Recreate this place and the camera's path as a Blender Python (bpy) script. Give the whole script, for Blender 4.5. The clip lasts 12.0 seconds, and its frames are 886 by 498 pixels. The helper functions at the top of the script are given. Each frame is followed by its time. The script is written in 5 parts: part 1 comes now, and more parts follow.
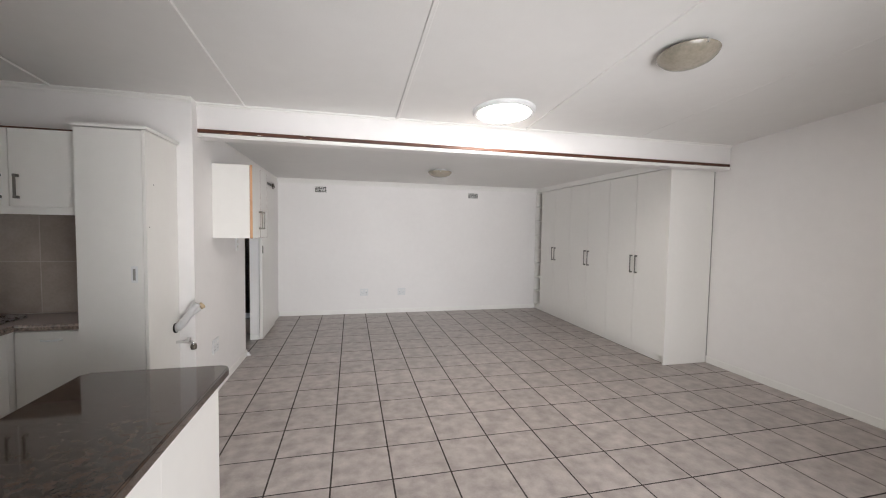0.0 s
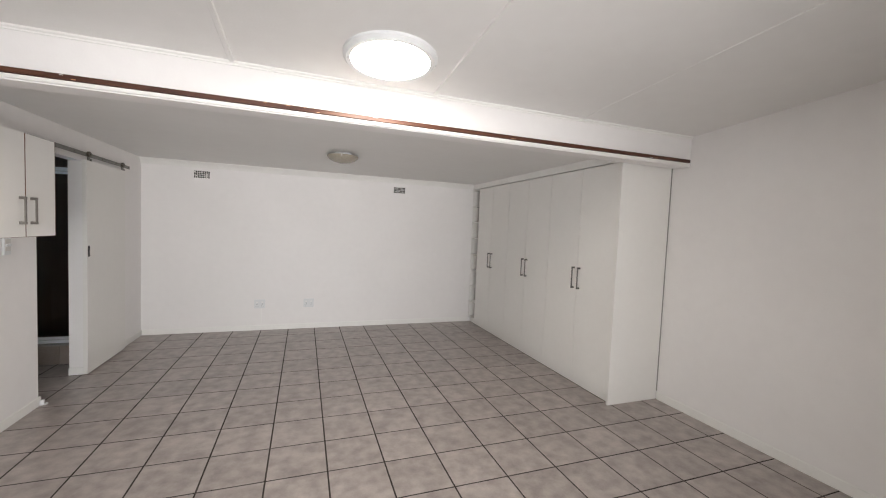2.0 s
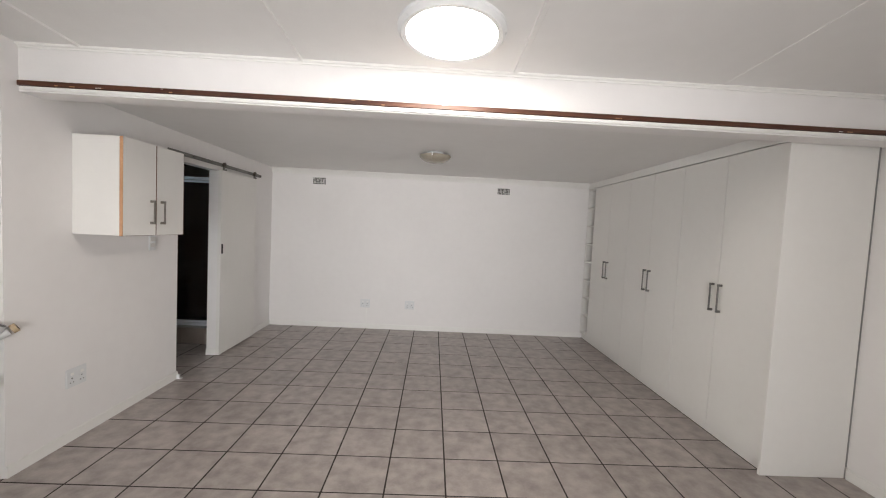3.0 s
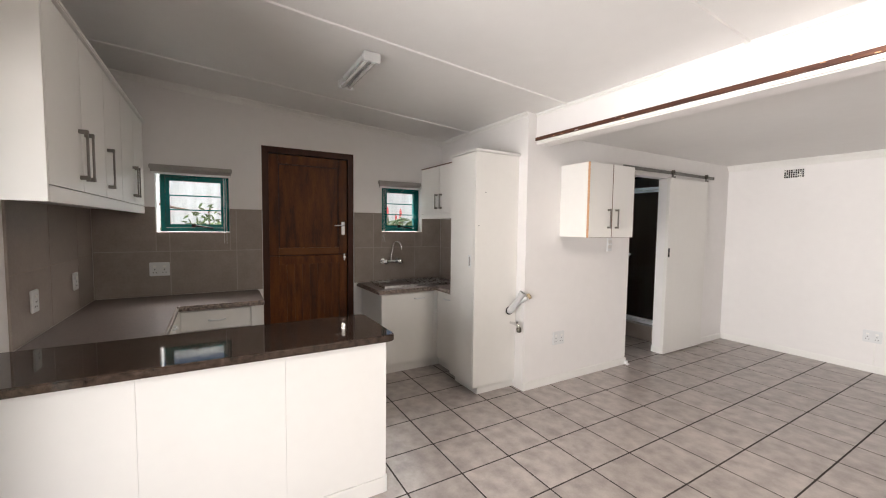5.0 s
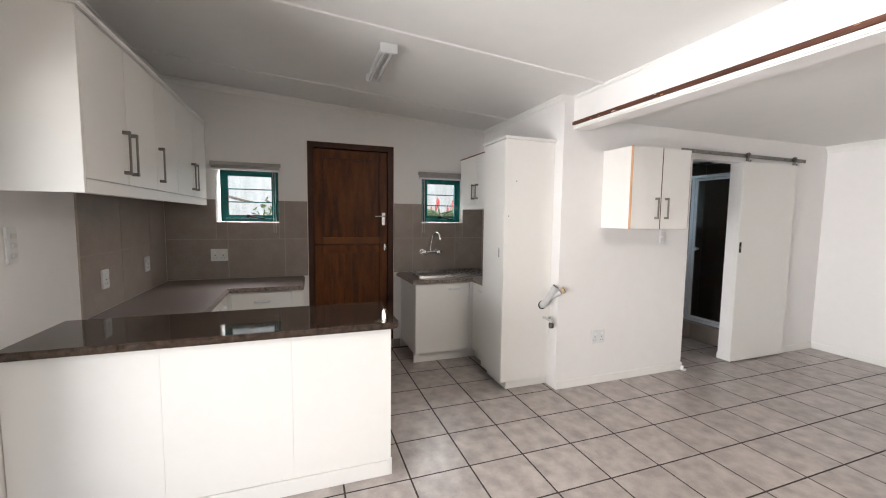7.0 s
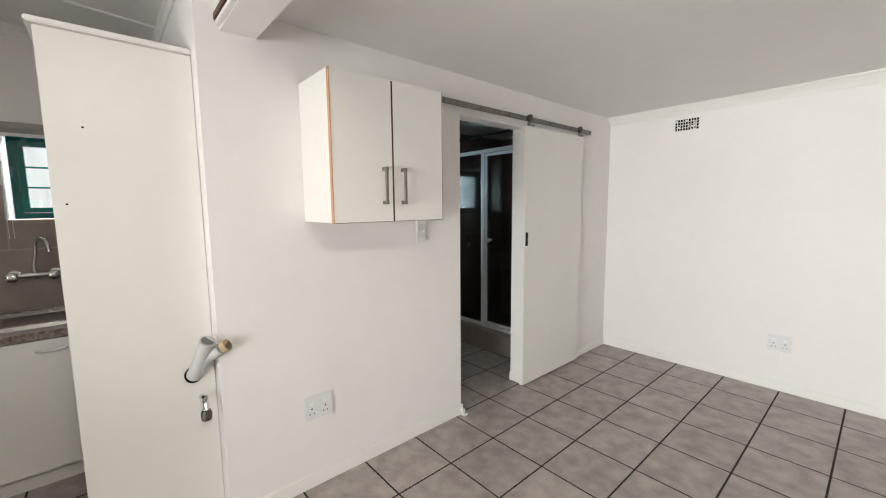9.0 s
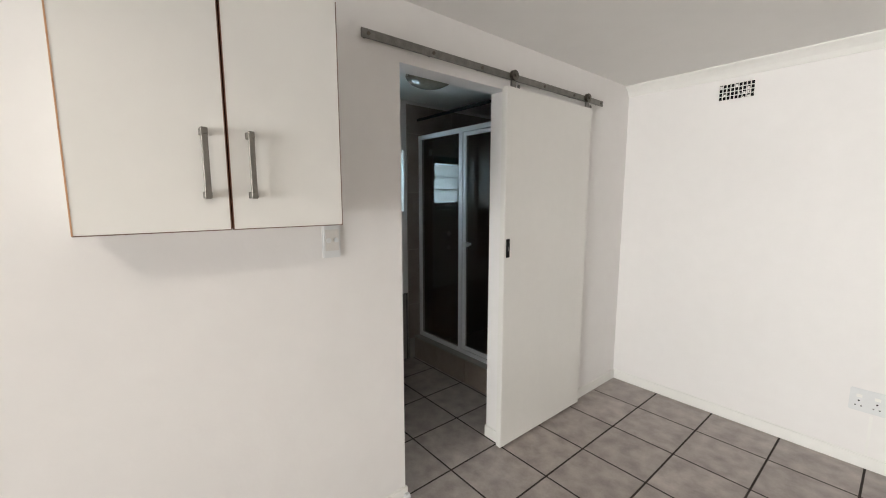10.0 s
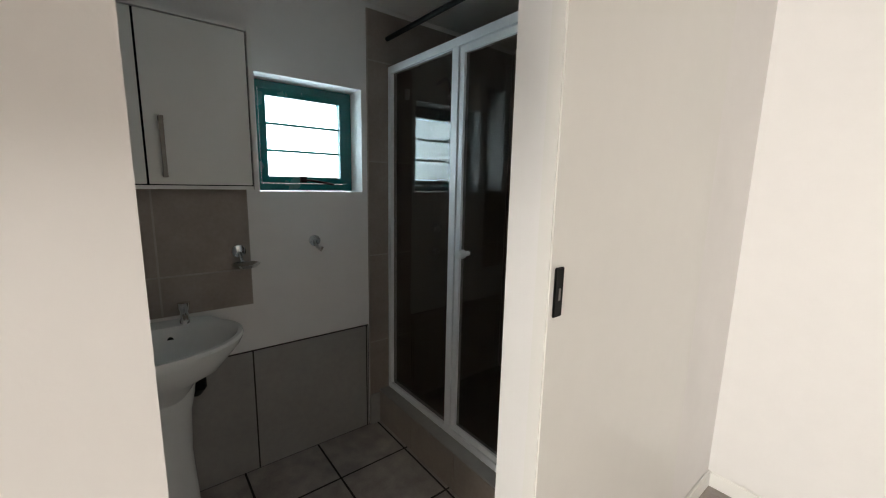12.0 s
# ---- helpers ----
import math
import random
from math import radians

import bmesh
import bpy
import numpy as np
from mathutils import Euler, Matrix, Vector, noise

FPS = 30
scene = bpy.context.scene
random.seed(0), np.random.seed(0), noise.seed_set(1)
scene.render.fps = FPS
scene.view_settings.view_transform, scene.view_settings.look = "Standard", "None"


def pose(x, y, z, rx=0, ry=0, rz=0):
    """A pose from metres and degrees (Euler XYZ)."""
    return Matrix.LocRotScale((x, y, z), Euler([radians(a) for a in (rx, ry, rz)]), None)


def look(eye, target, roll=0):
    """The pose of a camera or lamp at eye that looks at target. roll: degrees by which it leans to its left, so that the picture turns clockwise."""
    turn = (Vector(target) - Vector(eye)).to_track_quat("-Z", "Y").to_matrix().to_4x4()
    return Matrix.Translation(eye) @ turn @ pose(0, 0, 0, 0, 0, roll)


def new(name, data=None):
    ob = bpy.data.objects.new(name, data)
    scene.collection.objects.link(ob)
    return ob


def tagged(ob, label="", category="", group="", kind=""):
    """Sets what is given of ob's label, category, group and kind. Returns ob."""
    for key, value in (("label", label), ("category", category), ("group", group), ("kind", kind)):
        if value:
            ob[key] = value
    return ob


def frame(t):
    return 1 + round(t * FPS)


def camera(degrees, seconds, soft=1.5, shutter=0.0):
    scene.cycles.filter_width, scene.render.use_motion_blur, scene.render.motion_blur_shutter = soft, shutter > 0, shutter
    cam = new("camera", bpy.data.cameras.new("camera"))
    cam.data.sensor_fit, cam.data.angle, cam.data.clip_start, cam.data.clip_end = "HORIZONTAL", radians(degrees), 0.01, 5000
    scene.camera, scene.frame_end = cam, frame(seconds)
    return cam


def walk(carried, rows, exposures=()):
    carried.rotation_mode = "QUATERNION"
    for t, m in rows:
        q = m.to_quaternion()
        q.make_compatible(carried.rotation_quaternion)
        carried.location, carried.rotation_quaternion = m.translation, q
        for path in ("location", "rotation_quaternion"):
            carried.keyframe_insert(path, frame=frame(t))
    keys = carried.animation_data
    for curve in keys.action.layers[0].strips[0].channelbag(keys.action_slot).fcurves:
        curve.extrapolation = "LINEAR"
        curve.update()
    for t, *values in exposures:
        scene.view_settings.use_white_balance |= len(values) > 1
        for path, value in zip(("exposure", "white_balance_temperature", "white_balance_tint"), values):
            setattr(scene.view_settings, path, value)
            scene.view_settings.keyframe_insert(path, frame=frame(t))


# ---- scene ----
cam = camera(97.6, 12.0, soft=1.1)
PATH = [
    (0, (0.001, 0.036, 1.475), (0.462, 1.98, 1.375), 0.9),
    (0.5, (0.098, 0.287, 1.511), (0.708, 2.189, 1.4), 0.7),
    (1, (0.261, 0.594, 1.52), (1.007, 2.446, 1.395), 0.6),
    (1.5, (0.5, 0.771, 1.513), (1.282, 2.609, 1.398), 1.2),
    (2, (0.786, 0.908, 1.53), (1.462, 2.788, 1.426), 2.4),
    (2.5, (0.986, 1.102, 1.51), (1.448, 3.045, 1.409), 3.2),
    (2.7, (1.063, 1.159, 1.533), (1.387, 3.13, 1.427), 3.1),
    (4.3, (1.378, 1.222, 1.464), (0.059, 2.722, 1.371), 1.6),
    (4.5, (1.364, 1.171, 1.462), (-0.101, 2.529, 1.364), 1.3),
    (5, (1.374, 1.03, 1.459), (-0.348, 2.039, 1.338), 0.7),
    (5.5, (1.414, 0.949, 1.45), (-0.449, 1.664, 1.32), 0.8),
    (6, (1.483, 1.009, 1.464), (-0.444, 1.527, 1.333), 1.2),
    (6.5, (1.571, 1.176, 1.457), (-0.358, 1.683, 1.317), 1.3),
    (7, (1.506, 1.366, 1.444), (-0.369, 2.041, 1.281), 0.7),
    (7.5, (1.31, 1.71, 1.451), (-0.455, 2.635, 1.276), -0.1),
    (7.7, (1.242, 1.87, 1.441), (-0.473, 2.884, 1.264), -0.4),
    (9.3, (0.578, 3.289, 1.442), (-0.907, 4.608, 1.209), -0.45),
    (9.5, (0.503, 3.46, 1.464), (-0.986, 4.771, 1.215), -0.3),
    (10, (0.278, 3.841, 1.451), (-1.251, 5.104, 1.192), -0.0),
    (10.5, (0.1, 4.185, 1.443), (-1.505, 5.341, 1.152), 0.1),
    (11, (-0.124, 4.445, 1.429), (-1.752, 5.56, 1.103), 0.6),
    (11.5, (-0.407, 4.622, 1.411), (-1.99, 5.809, 1.114), 0.9),
    (12, (-0.663, 4.794, 1.391), (-2.21, 6.019, 1.062), 1.2),
]

EXPOSURES = [(0.0, -0.44, 6500, 10), (1.0, -0.14, 6350, 10), (1.5, -0.22, 6500, 10), (2.5, -0.62, 6650, 10), (4.5, -0.06, 6650, 11), (5.0, 0.0, 6850, 12), (6.0, 0.06, 6750, 12),
             (7.0, 0.09, 6600, 10), (9.5, -0.01, 6750, 7), (10.5, 0.12, 6750, 7), (11.5, 0.15, 7150, 8), (12.0, 0.3, 7150, 8)]
walk(cam, [(t, look(eye, target, roll)) for t, eye, target, roll in PATH], EXPOSURES)

# ---- world, sun, daylight at the openings ----
world = bpy.data.worlds.new("sky")
scene.world = world
world.use_nodes = True
wn = world.node_tree.nodes
sky = wn.new("ShaderNodeTexSky")
sky.sky_type, sky.sun_disc = "NISHITA", False
sky.sun_elevation, sky.sun_rotation = radians(50), radians(93)
wn["Background"].inputs[1].default_value = 0.12
world.node_tree.links.new(sky.outputs[0], wn["Background"].inputs[0])

sun = new("sun", bpy.data.lights.new("sun", "SUN"))
sun.data.energy, sun.data.angle, sun.data.color = 5.0, radians(0.5), (1.0, 0.95, 0.86)
sun.matrix_world = look((8, 0.4, 9.5), (0, 0, 0))


def daylight(name, at, to, w, h, watts, color=(1, 1, 1)):
    ob = new(name, bpy.data.lights.new(name, "AREA"))
    ob.data.shape, ob.data.size, ob.data.size_y = "RECTANGLE", w, h
    ob.data.energy, ob.data.color = watts, color
    ob.matrix_world = look(at, to)
    return ob


door_light = daylight("door_daylight", (1.0, -1.3, 0.98), (1.12, 3.0, 1.08), 2.8, 1.8, 152, (0.972, 0.965, 0.985))
door_light.data.spread = radians(110)
daylight("kitchen_window_daylight", (-3.25, 0.87, 2.35), (-1.2, 0.95, 0.9), 0.9, 0.6, 125, (0.97, 0.98, 1.0))
daylight("sink_window_daylight", (-3.25, 2.85, 2.35), (-1.2, 2.6, 0.9), 0.8, 0.6, 85, (0.97, 0.98, 1.0))
daylight("bath_window_daylight", (-2.80, 5.485, 1.6), (0, 5.485, 1.4), 0.46, 0.46, 5.2, (0.62, 0.83, 1.0))


# ---- materials ----
def material(name, c1, c2=None, scale=6.0, rough=0.5, bump=0.0, bump_scale=60.0, metal=0.0, stretch=(1, 1, 1), fine=0.35,
             rnd=0.0, rough_var=0.08, coords="Object", shift=False, spec=0.5, soft=False):
    """Two colours mixed by coarse and fine noise, with a fine relief."""
    m = bpy.data.materials.new(name)
    m.use_nodes = True
    n, ln = m.node_tree.nodes, m.node_tree.links.new
    b = n["Principled BSDF"]
    b.inputs["Roughness"].default_value, b.inputs["Metallic"].default_value = rough, metal
    b.inputs["Specular IOR Level"].default_value = spec
    c2 = c2 or tuple(v * 0.9 for v in c1)
    tc, mp = n.new("ShaderNodeTexCoord"), n.new("ShaderNodeMapping")
    mp.inputs["Scale"].default_value = stretch
    ln(tc.outputs[coords], mp.inputs[0])
    if shift:
        oi, vm = n.new("ShaderNodeObjectInfo"), n.new("ShaderNodeVectorMath")
        vm.operation = "SCALE"
        vm.inputs[0].default_value = (37.0, 53.0, 19.0)
        ln(oi.outputs["Random"], vm.inputs["Scale"])
        ln(vm.outputs[0], mp.inputs["Location"])
    a, f = n.new("ShaderNodeTexNoise"), n.new("ShaderNodeTexNoise")
    a.inputs["Scale"].default_value, a.inputs["Detail"].default_value = scale, 5 if soft else 4
    f.inputs["Scale"].default_value, f.inputs["Detail"].default_value = scale * 9, 3
    ln(mp.outputs[0], a.inputs[0]), ln(mp.outputs[0], f.inputs[0])
    ad = n.new("ShaderNodeMix")
    ad.inputs[0].default_value = fine
    ln(a.outputs[0], ad.inputs[2]), ln(f.outputs[0], ad.inputs[3])
    cr = n.new("ShaderNodeValToRGB")
    cr.color_ramp.elements[0].position, cr.color_ramp.elements[1].position = (0.27, 0.73) if soft else (0.32, 0.68)
    if soft:
        cr.color_ramp.interpolation = "B_SPLINE"
    cr.color_ramp.elements[0].color, cr.color_ramp.elements[1].color = (*c2, 1), (*c1, 1)
    ln(ad.outputs[0], cr.inputs[0])
    out = cr.outputs[0]
    if rnd:
        oi2, hs, mr = n.new("ShaderNodeObjectInfo"), n.new("ShaderNodeHueSaturation"), n.new("ShaderNodeMapRange")
        mr.inputs[3].default_value, mr.inputs[4].default_value = 1 - rnd, 1 + rnd
        ln(oi2.outputs["Random"], mr.inputs[0]), ln(mr.outputs[0], hs.inputs["Value"]), ln(out, hs.inputs["Color"])
        out = hs.outputs[0]
    ln(out, b.inputs["Base Color"])
    rr = n.new("ShaderNodeMapRange")
    rr.inputs[3].default_value, rr.inputs[4].default_value = max(0.02, rough - rough_var), min(1, rough + rough_var)
    ln(a.outputs[0], rr.inputs[0]), ln(rr.outputs[0], b.inputs["Roughness"])
    if bump:
        bn, bp = n.new("ShaderNodeTexNoise"), n.new("ShaderNodeBump")
        bn.inputs["Scale"].default_value, bn.inputs["Detail"].default_value = bump_scale, 4
        bp.inputs["Strength"].default_value, bp.inputs["Distance"].default_value = bump, 0.01
        ln(mp.outputs[0], bn.inputs[0]), ln(bn.outputs[0], bp.inputs["Height"]), ln(bp.outputs[0], b.inputs["Normal"])
    return m


def emitter(name, color, strength):
    m = bpy.data.materials.new(name)
    m.use_nodes = True
    b = m.node_tree.nodes["Principled BSDF"]
    b.inputs["Base Color"].default_value = (0.9, 0.9, 0.9, 1)
    b.inputs["Emission Color"].default_value, b.inputs["Emission Strength"].default_value = (*color, 1), strength
    return m


def glass(name, color=(1, 1, 1), rough=0.0):
    m = bpy.data.materials.new(name)
    m.use_nodes = True
    b = m.node_tree.nodes["Principled BSDF"]
    b.inputs["Base Color"].default_value = (*color, 1)
    b.inputs["Roughness"].default_value, b.inputs["IOR"].default_value = rough, 1.45
    b.inputs["Transmission Weight"].default_value = 1.0
    return m


WALL = material("wall_paint", (0.835, 0.815, 0.80), (0.795, 0.775, 0.76), 1.3, 0.6, 0.045, 70)
CEIL = material("ceiling_paint", (0.80, 0.79, 0.77), (0.76, 0.75, 0.73), 1.0, 0.7, 0.06, 70)
TRIM = material("trim_paint", (0.84, 0.83, 0.80), (0.79, 0.78, 0.75), 3.0, 0.4, 0.05, 60)
BOARD = material("melamine_white", (0.80, 0.785, 0.75), (0.77, 0.755, 0.72), 2.0, 0.32, 0.02, 200)
EDGE = material("board_edge_orange", (0.60, 0.34, 0.19), (0.48, 0.25, 0.13), 30, 0.6)
EDGE_DARK = material("board_edge_brown", (0.16, 0.06, 0.03), (0.10, 0.04, 0.02), 30, 0.6)
TILE = material("floor_tile_glaze", (0.515, 0.457, 0.428), (0.192, 0.166, 0.153), 11.0, 0.30, 0.0, 120, fine=0.18, rnd=0.05, shift=True, soft=True, rough_var=0.0)
GROUT = material("floor_grout", (0.065, 0.055, 0.05), (0.04, 0.034, 0.031), 20, 0.95, 0.3, 200, spec=0.1)
WTILE = material("wall_tile_glaze", (0.325, 0.275, 0.24), (0.25, 0.208, 0.18), 7.0, 0.35, 0.03, 90, rnd=0.04, shift=True)
WGROUT = material("wall_tile_grout", (0.42, 0.37, 0.33), (0.35, 0.305, 0.27), 20, 0.9)
BTILE = material("bath_tile_grey", (0.36, 0.34, 0.32), (0.29, 0.275, 0.26), 4.0, 0.45, 0.04, 70, rnd=0.04, shift=True)
GRANITE = material("granite_brown", (0.105, 0.07, 0.052), (0.006, 0.0045, 0.004), 34, 0.05, 0.0, fine=0.42, rough_var=0.03, spec=0.5)
LAMINATE = material("laminate_speckled", (0.25, 0.195, 0.175), (0.03, 0.023, 0.02), 60, 0.33, 0.03, 200, fine=0.6)
LAMEDGE = material("laminate_edge_speckled", (0.40, 0.31, 0.26), (0.02, 0.014, 0.012), 60, 0.4, 0.03, 200, fine=0.3)
STEEL = material("brushed_steel", (0.40, 0.39, 0.38), (0.30, 0.292, 0.285), 30, 0.28, 0.03, 200, metal=1.0, stretch=(1, 1, 8))
HANDLE = material("satin_nickel", (0.24, 0.222, 0.20), (0.18, 0.168, 0.15), 30, 0.45, metal=0.7)
BLINDGREY = material("blind_grey", (0.42, 0.40, 0.38), (0.32, 0.30, 0.285), 20, 0.5)
DARKMETAL = material("dark_handle_metal", (0.24, 0.23, 0.22), (0.16, 0.155, 0.15), 30, 0.4, metal=0.9)
CHROME = material("chrome", (0.75, 0.75, 0.75), (0.65, 0.65, 0.65), 10, 0.12, metal=1.0, rough_var=0.05)
ALU = material("white_aluminium", (0.80, 0.81, 0.83), (0.74, 0.75, 0.77), 10, 0.35)
GALV = material("galvanised_rail", (0.27, 0.26, 0.245), (0.16, 0.155, 0.145), 25, 0.45, 0.05, 100, metal=0.8)
TEALDARK = material("dark_teal_window_paint", (0.0, 0.125, 0.118), (0.0, 0.085, 0.08), 6, 0.25, 0.03, 40)
TEAL = material("teal_gloss_paint", (0.0, 0.25, 0.235), (0.0, 0.19, 0.18), 6, 0.18, 0.03, 40)
# a step darker than white_plastic, so switch insets and rockers stand out
SHADOWWHITE = material("darker_white_plastic", (0.68, 0.66, 0.63), (0.62, 0.60, 0.57), 20, 0.35)
PLASTIC = material("white_plastic", (0.74, 0.75, 0.75), (0.69, 0.70, 0.70), 20, 0.3)
BLACK = material("black_plastic", (0.010, 0.010, 0.010), (0.005, 0.005, 0.005), 30, 0.5, spec=0.1)
PVC = material("pvc_pipe", (0.62, 0.62, 0.62), (0.50, 0.50, 0.50), 25, 0.35, 0.03, 60)
BEIGE = material("pvc_coupling_beige", (0.50, 0.39, 0.25), (0.42, 0.32, 0.2), 20, 0.6)
BRASS = material("old_valve_metal", (0.20, 0.18, 0.15), (0.07, 0.06, 0.05), 60, 0.4, 0.1, 100, metal=0.9)
CERAMIC = material("glazed_ceramic", (0.78, 0.79, 0.78), (0.74, 0.75, 0.74), 3, 0.08)
WOOD = material("dark_stained_wood", (0.19, 0.058, 0.010), (0.040, 0.010, 0.002), 4, 0.42, 0.08, 30, stretch=(4, 4, 0.7), fine=0.3, rnd=0.18, shift=True, spec=0.22)
WOODFRAME = material("dark_frame_wood", (0.075, 0.026, 0.013), (0.035, 0.012, 0.007), 6, 0.38, 0.08, 30, stretch=(9, 9, 0.8), fine=0.45, spec=0.2)
WOODLIGHT = material("honey_wood", (0.20, 0.072, 0.02), (0.12, 0.042, 0.012), 5, 0.33, 0.08, 30, stretch=(9, 0.8, 9), fine=0.45, spec=0.2)
WOODRED = material("red_meranti", (0.25, 0.054, 0.015), (0.10, 0.019, 0.005), 4, 0.4, 0.08, 30, stretch=(9, 9, 0.8), fine=0.45, rnd=0.15, shift=True)
STRIP = material("brown_track_wood", (0.12, 0.045, 0.022), (0.04, 0.014, 0.01), 9, 0.4, 0.1, 50, stretch=(0.6, 6, 6))
STONE = material("rough_stone", (0.56, 0.41, 0.30), (0.25, 0.17, 0.12), 16, 0.9, 1.0, 24, fine=0.5, rnd=0.2, shift=True)
RENDER = material("rough_cement_plaster", (0.20, 0.15, 0.10), (0.12, 0.088, 0.058), 5, 0.9, 0.35, 26, fine=0.35)
PAVER = material("grey_paver", (0.105, 0.098, 0.092), (0.06, 0.055, 0.051), 14, 0.85, 0.4, 60, fine=0.5, rnd=0.2, shift=True)
EARTH = material("ground_earth", (0.16, 0.13, 0.09), (0.09, 0.08, 0.05), 3, 0.95, 0.5, 30)
GARDENWALL = material("garden_wall_paint", (0.46, 0.52, 0.55), (0.30, 0.34, 0.36), 3, 0.8, 0.2, 30, stretch=(1, 5, 0.6))
LEAF = material("aloe_leaf", (0.13, 0.19, 0.10), (0.07, 0.12, 0.06), 8, 0.5)
BUSH = material("bush_leaf", (0.12, 0.20, 0.07), (0.06, 0.12, 0.035), 5, 0.5)
FLOWER = material("aloe_flower", (0.55, 0.09, 0.09), (0.38, 0.04, 0.05), 8, 0.5)
BARK = material("bark", (0.16, 0.13, 0.10), (0.08, 0.065, 0.05), 9, 0.9, 0.8, 30)
ALABASTER = material("lamp_dish_glass", (0.40, 0.36, 0.29), (0.22, 0.195, 0.155), 7, 0.22, fine=0.3)
SKYLIGHT = emitter("daylight_diffuser", (1.0, 0.935, 0.86), 70.0)
GLASS = glass("clear_glass")
TINT = glass("tinted_glass", (0.52, 0.48, 0.44))
FROST = glass("frosted_glass", (0.82, 0.86, 0.88), 0.55)


# ---- building helpers ----
def box(bm, x0, x1, y0, y1, z0, z1, bevel=0.0):
    vs = [bm.verts.new(p) for p in ((x0, y0, z0), (x1, y0, z0), (x1, y1, z0), (x0, y1, z0), (x0, y0, z1), (x1, y0, z1), (x1, y1, z1), (x0, y1, z1))]
    fs = [bm.faces.new([vs[i] for i in q]) for q in ((0, 3, 2, 1), (4, 5, 6, 7), (0, 1, 5, 4), (1, 2, 6, 5), (2, 3, 7, 6), (3, 0, 4, 7))]
    if bevel:
        bmesh.ops.bevel(bm, geom=list({e for f in fs for e in f.edges}), offset=bevel, segments=2, affect="EDGES", clamp_overlap=True)
    return bm


def boxes(*args):
    bm = bmesh.new()
    for a in args:
        box(bm, *a)
    return bm


def tube(bm, pts, r, n=12):
    """A round bar through points, with capped ends."""
    pts = [Vector(p) for p in pts]
    rings = []
    for i, p in enumerate(pts):
        d = (pts[min(i + 1, len(pts) - 1)] - pts[max(i - 1, 0)]).normalized()
        a = d.orthogonal().normalized()
        if rings:
            a = (prev - d * prev.dot(d)).normalized()
        prev, b = a, d.cross(a)
        rr = r[i] if isinstance(r, (list, tuple)) else r
        rings.append([bm.verts.new(p + rr * (math.cos(2 * math.pi * k / n) * a + math.sin(2 * math.pi * k / n) * b)) for k in range(n)])
    for u, v in zip(rings, rings[1:]):
        for k in range(n):
            bm.faces.new((u[k], u[(k + 1) % n], v[(k + 1) % n], v[k]))
    bm.faces.new(rings[0][::-1]), bm.faces.new(rings[-1])
    return bm


def lathe(bm, profile, at, n=32, sx=1.0, sy=1.0):
    """Turns (radius, height) pairs about the upright axis through at."""
    rings = []
    for r, h in profile:
        if r < 1e-5:
            rings.append([bm.verts.new((at[0], at[1], at[2] + h))] * n)
        else:
            rings.append([bm.verts.new((at[0] + sx * r * math.cos(2 * math.pi * k / n), at[1] + sy * r * math.sin(2 * math.pi * k / n), at[2] + h)) for k in range(n)])
    for u, v in zip(rings, rings[1:]):
        for k in range(n):
            q = list(dict.fromkeys((u[k], u[(k + 1) % n], v[(k + 1) % n], v[k])))
            if len(q) > 2:
                bm.faces.new(q)
    return bm


def arc(center, r, a0, a1, u, v, n=8):
    c, u, v = Vector(center), Vector(u), Vector(v)
    return [c + r * (math.cos(radians(a0 + (a1 - a0) * k / n)) * u + math.sin(radians(a0 + (a1 - a0) * k / n)) * v) for k in range(n + 1)]


def link(name, bm, mat, smooth=False):
    me = bpy.data.meshes.new(name)
    bmesh.ops.recalc_face_normals(bm, faces=bm.faces)
    if smooth:
        for f in bm.faces:
            f.smooth = True
        for e in bm.edges:
            if len(e.link_faces) == 2 and e.calc_face_angle(0) > radians(38):
                e.smooth = False
    bm.to_mesh(me)
    bm.free()
    me.materials.append(mat)
    return new(name, me)


def part(name, bm, mat, parent, label="", smooth=False):
    """One mesh in world places, under a thing or a part."""
    ob = link(name, bm, mat, smooth)
    ob.parent = parent
    ob.matrix_parent_inverse = WORLD_OF[parent].inverted()
    WORLD_OF[ob] = Matrix.Identity(4)
    if label:
        ob["label"] = label
    return ob


WORLD_OF = {}


def thing(name, at, label, category, group="", kind=""):
    ob = new(name)
    ob.empty_display_size = 0.1
    ob.location = at
    WORLD_OF[ob] = Matrix.Translation(at)
    return tagged(ob, label, category, group, kind)


def single(name, bm, mat, label, category, kind="", group="", smooth=False):
    ob = link(name, bm, mat, smooth)
    WORLD_OF[ob] = Matrix.Identity(4)
    return tagged(ob, label, category, group, kind)


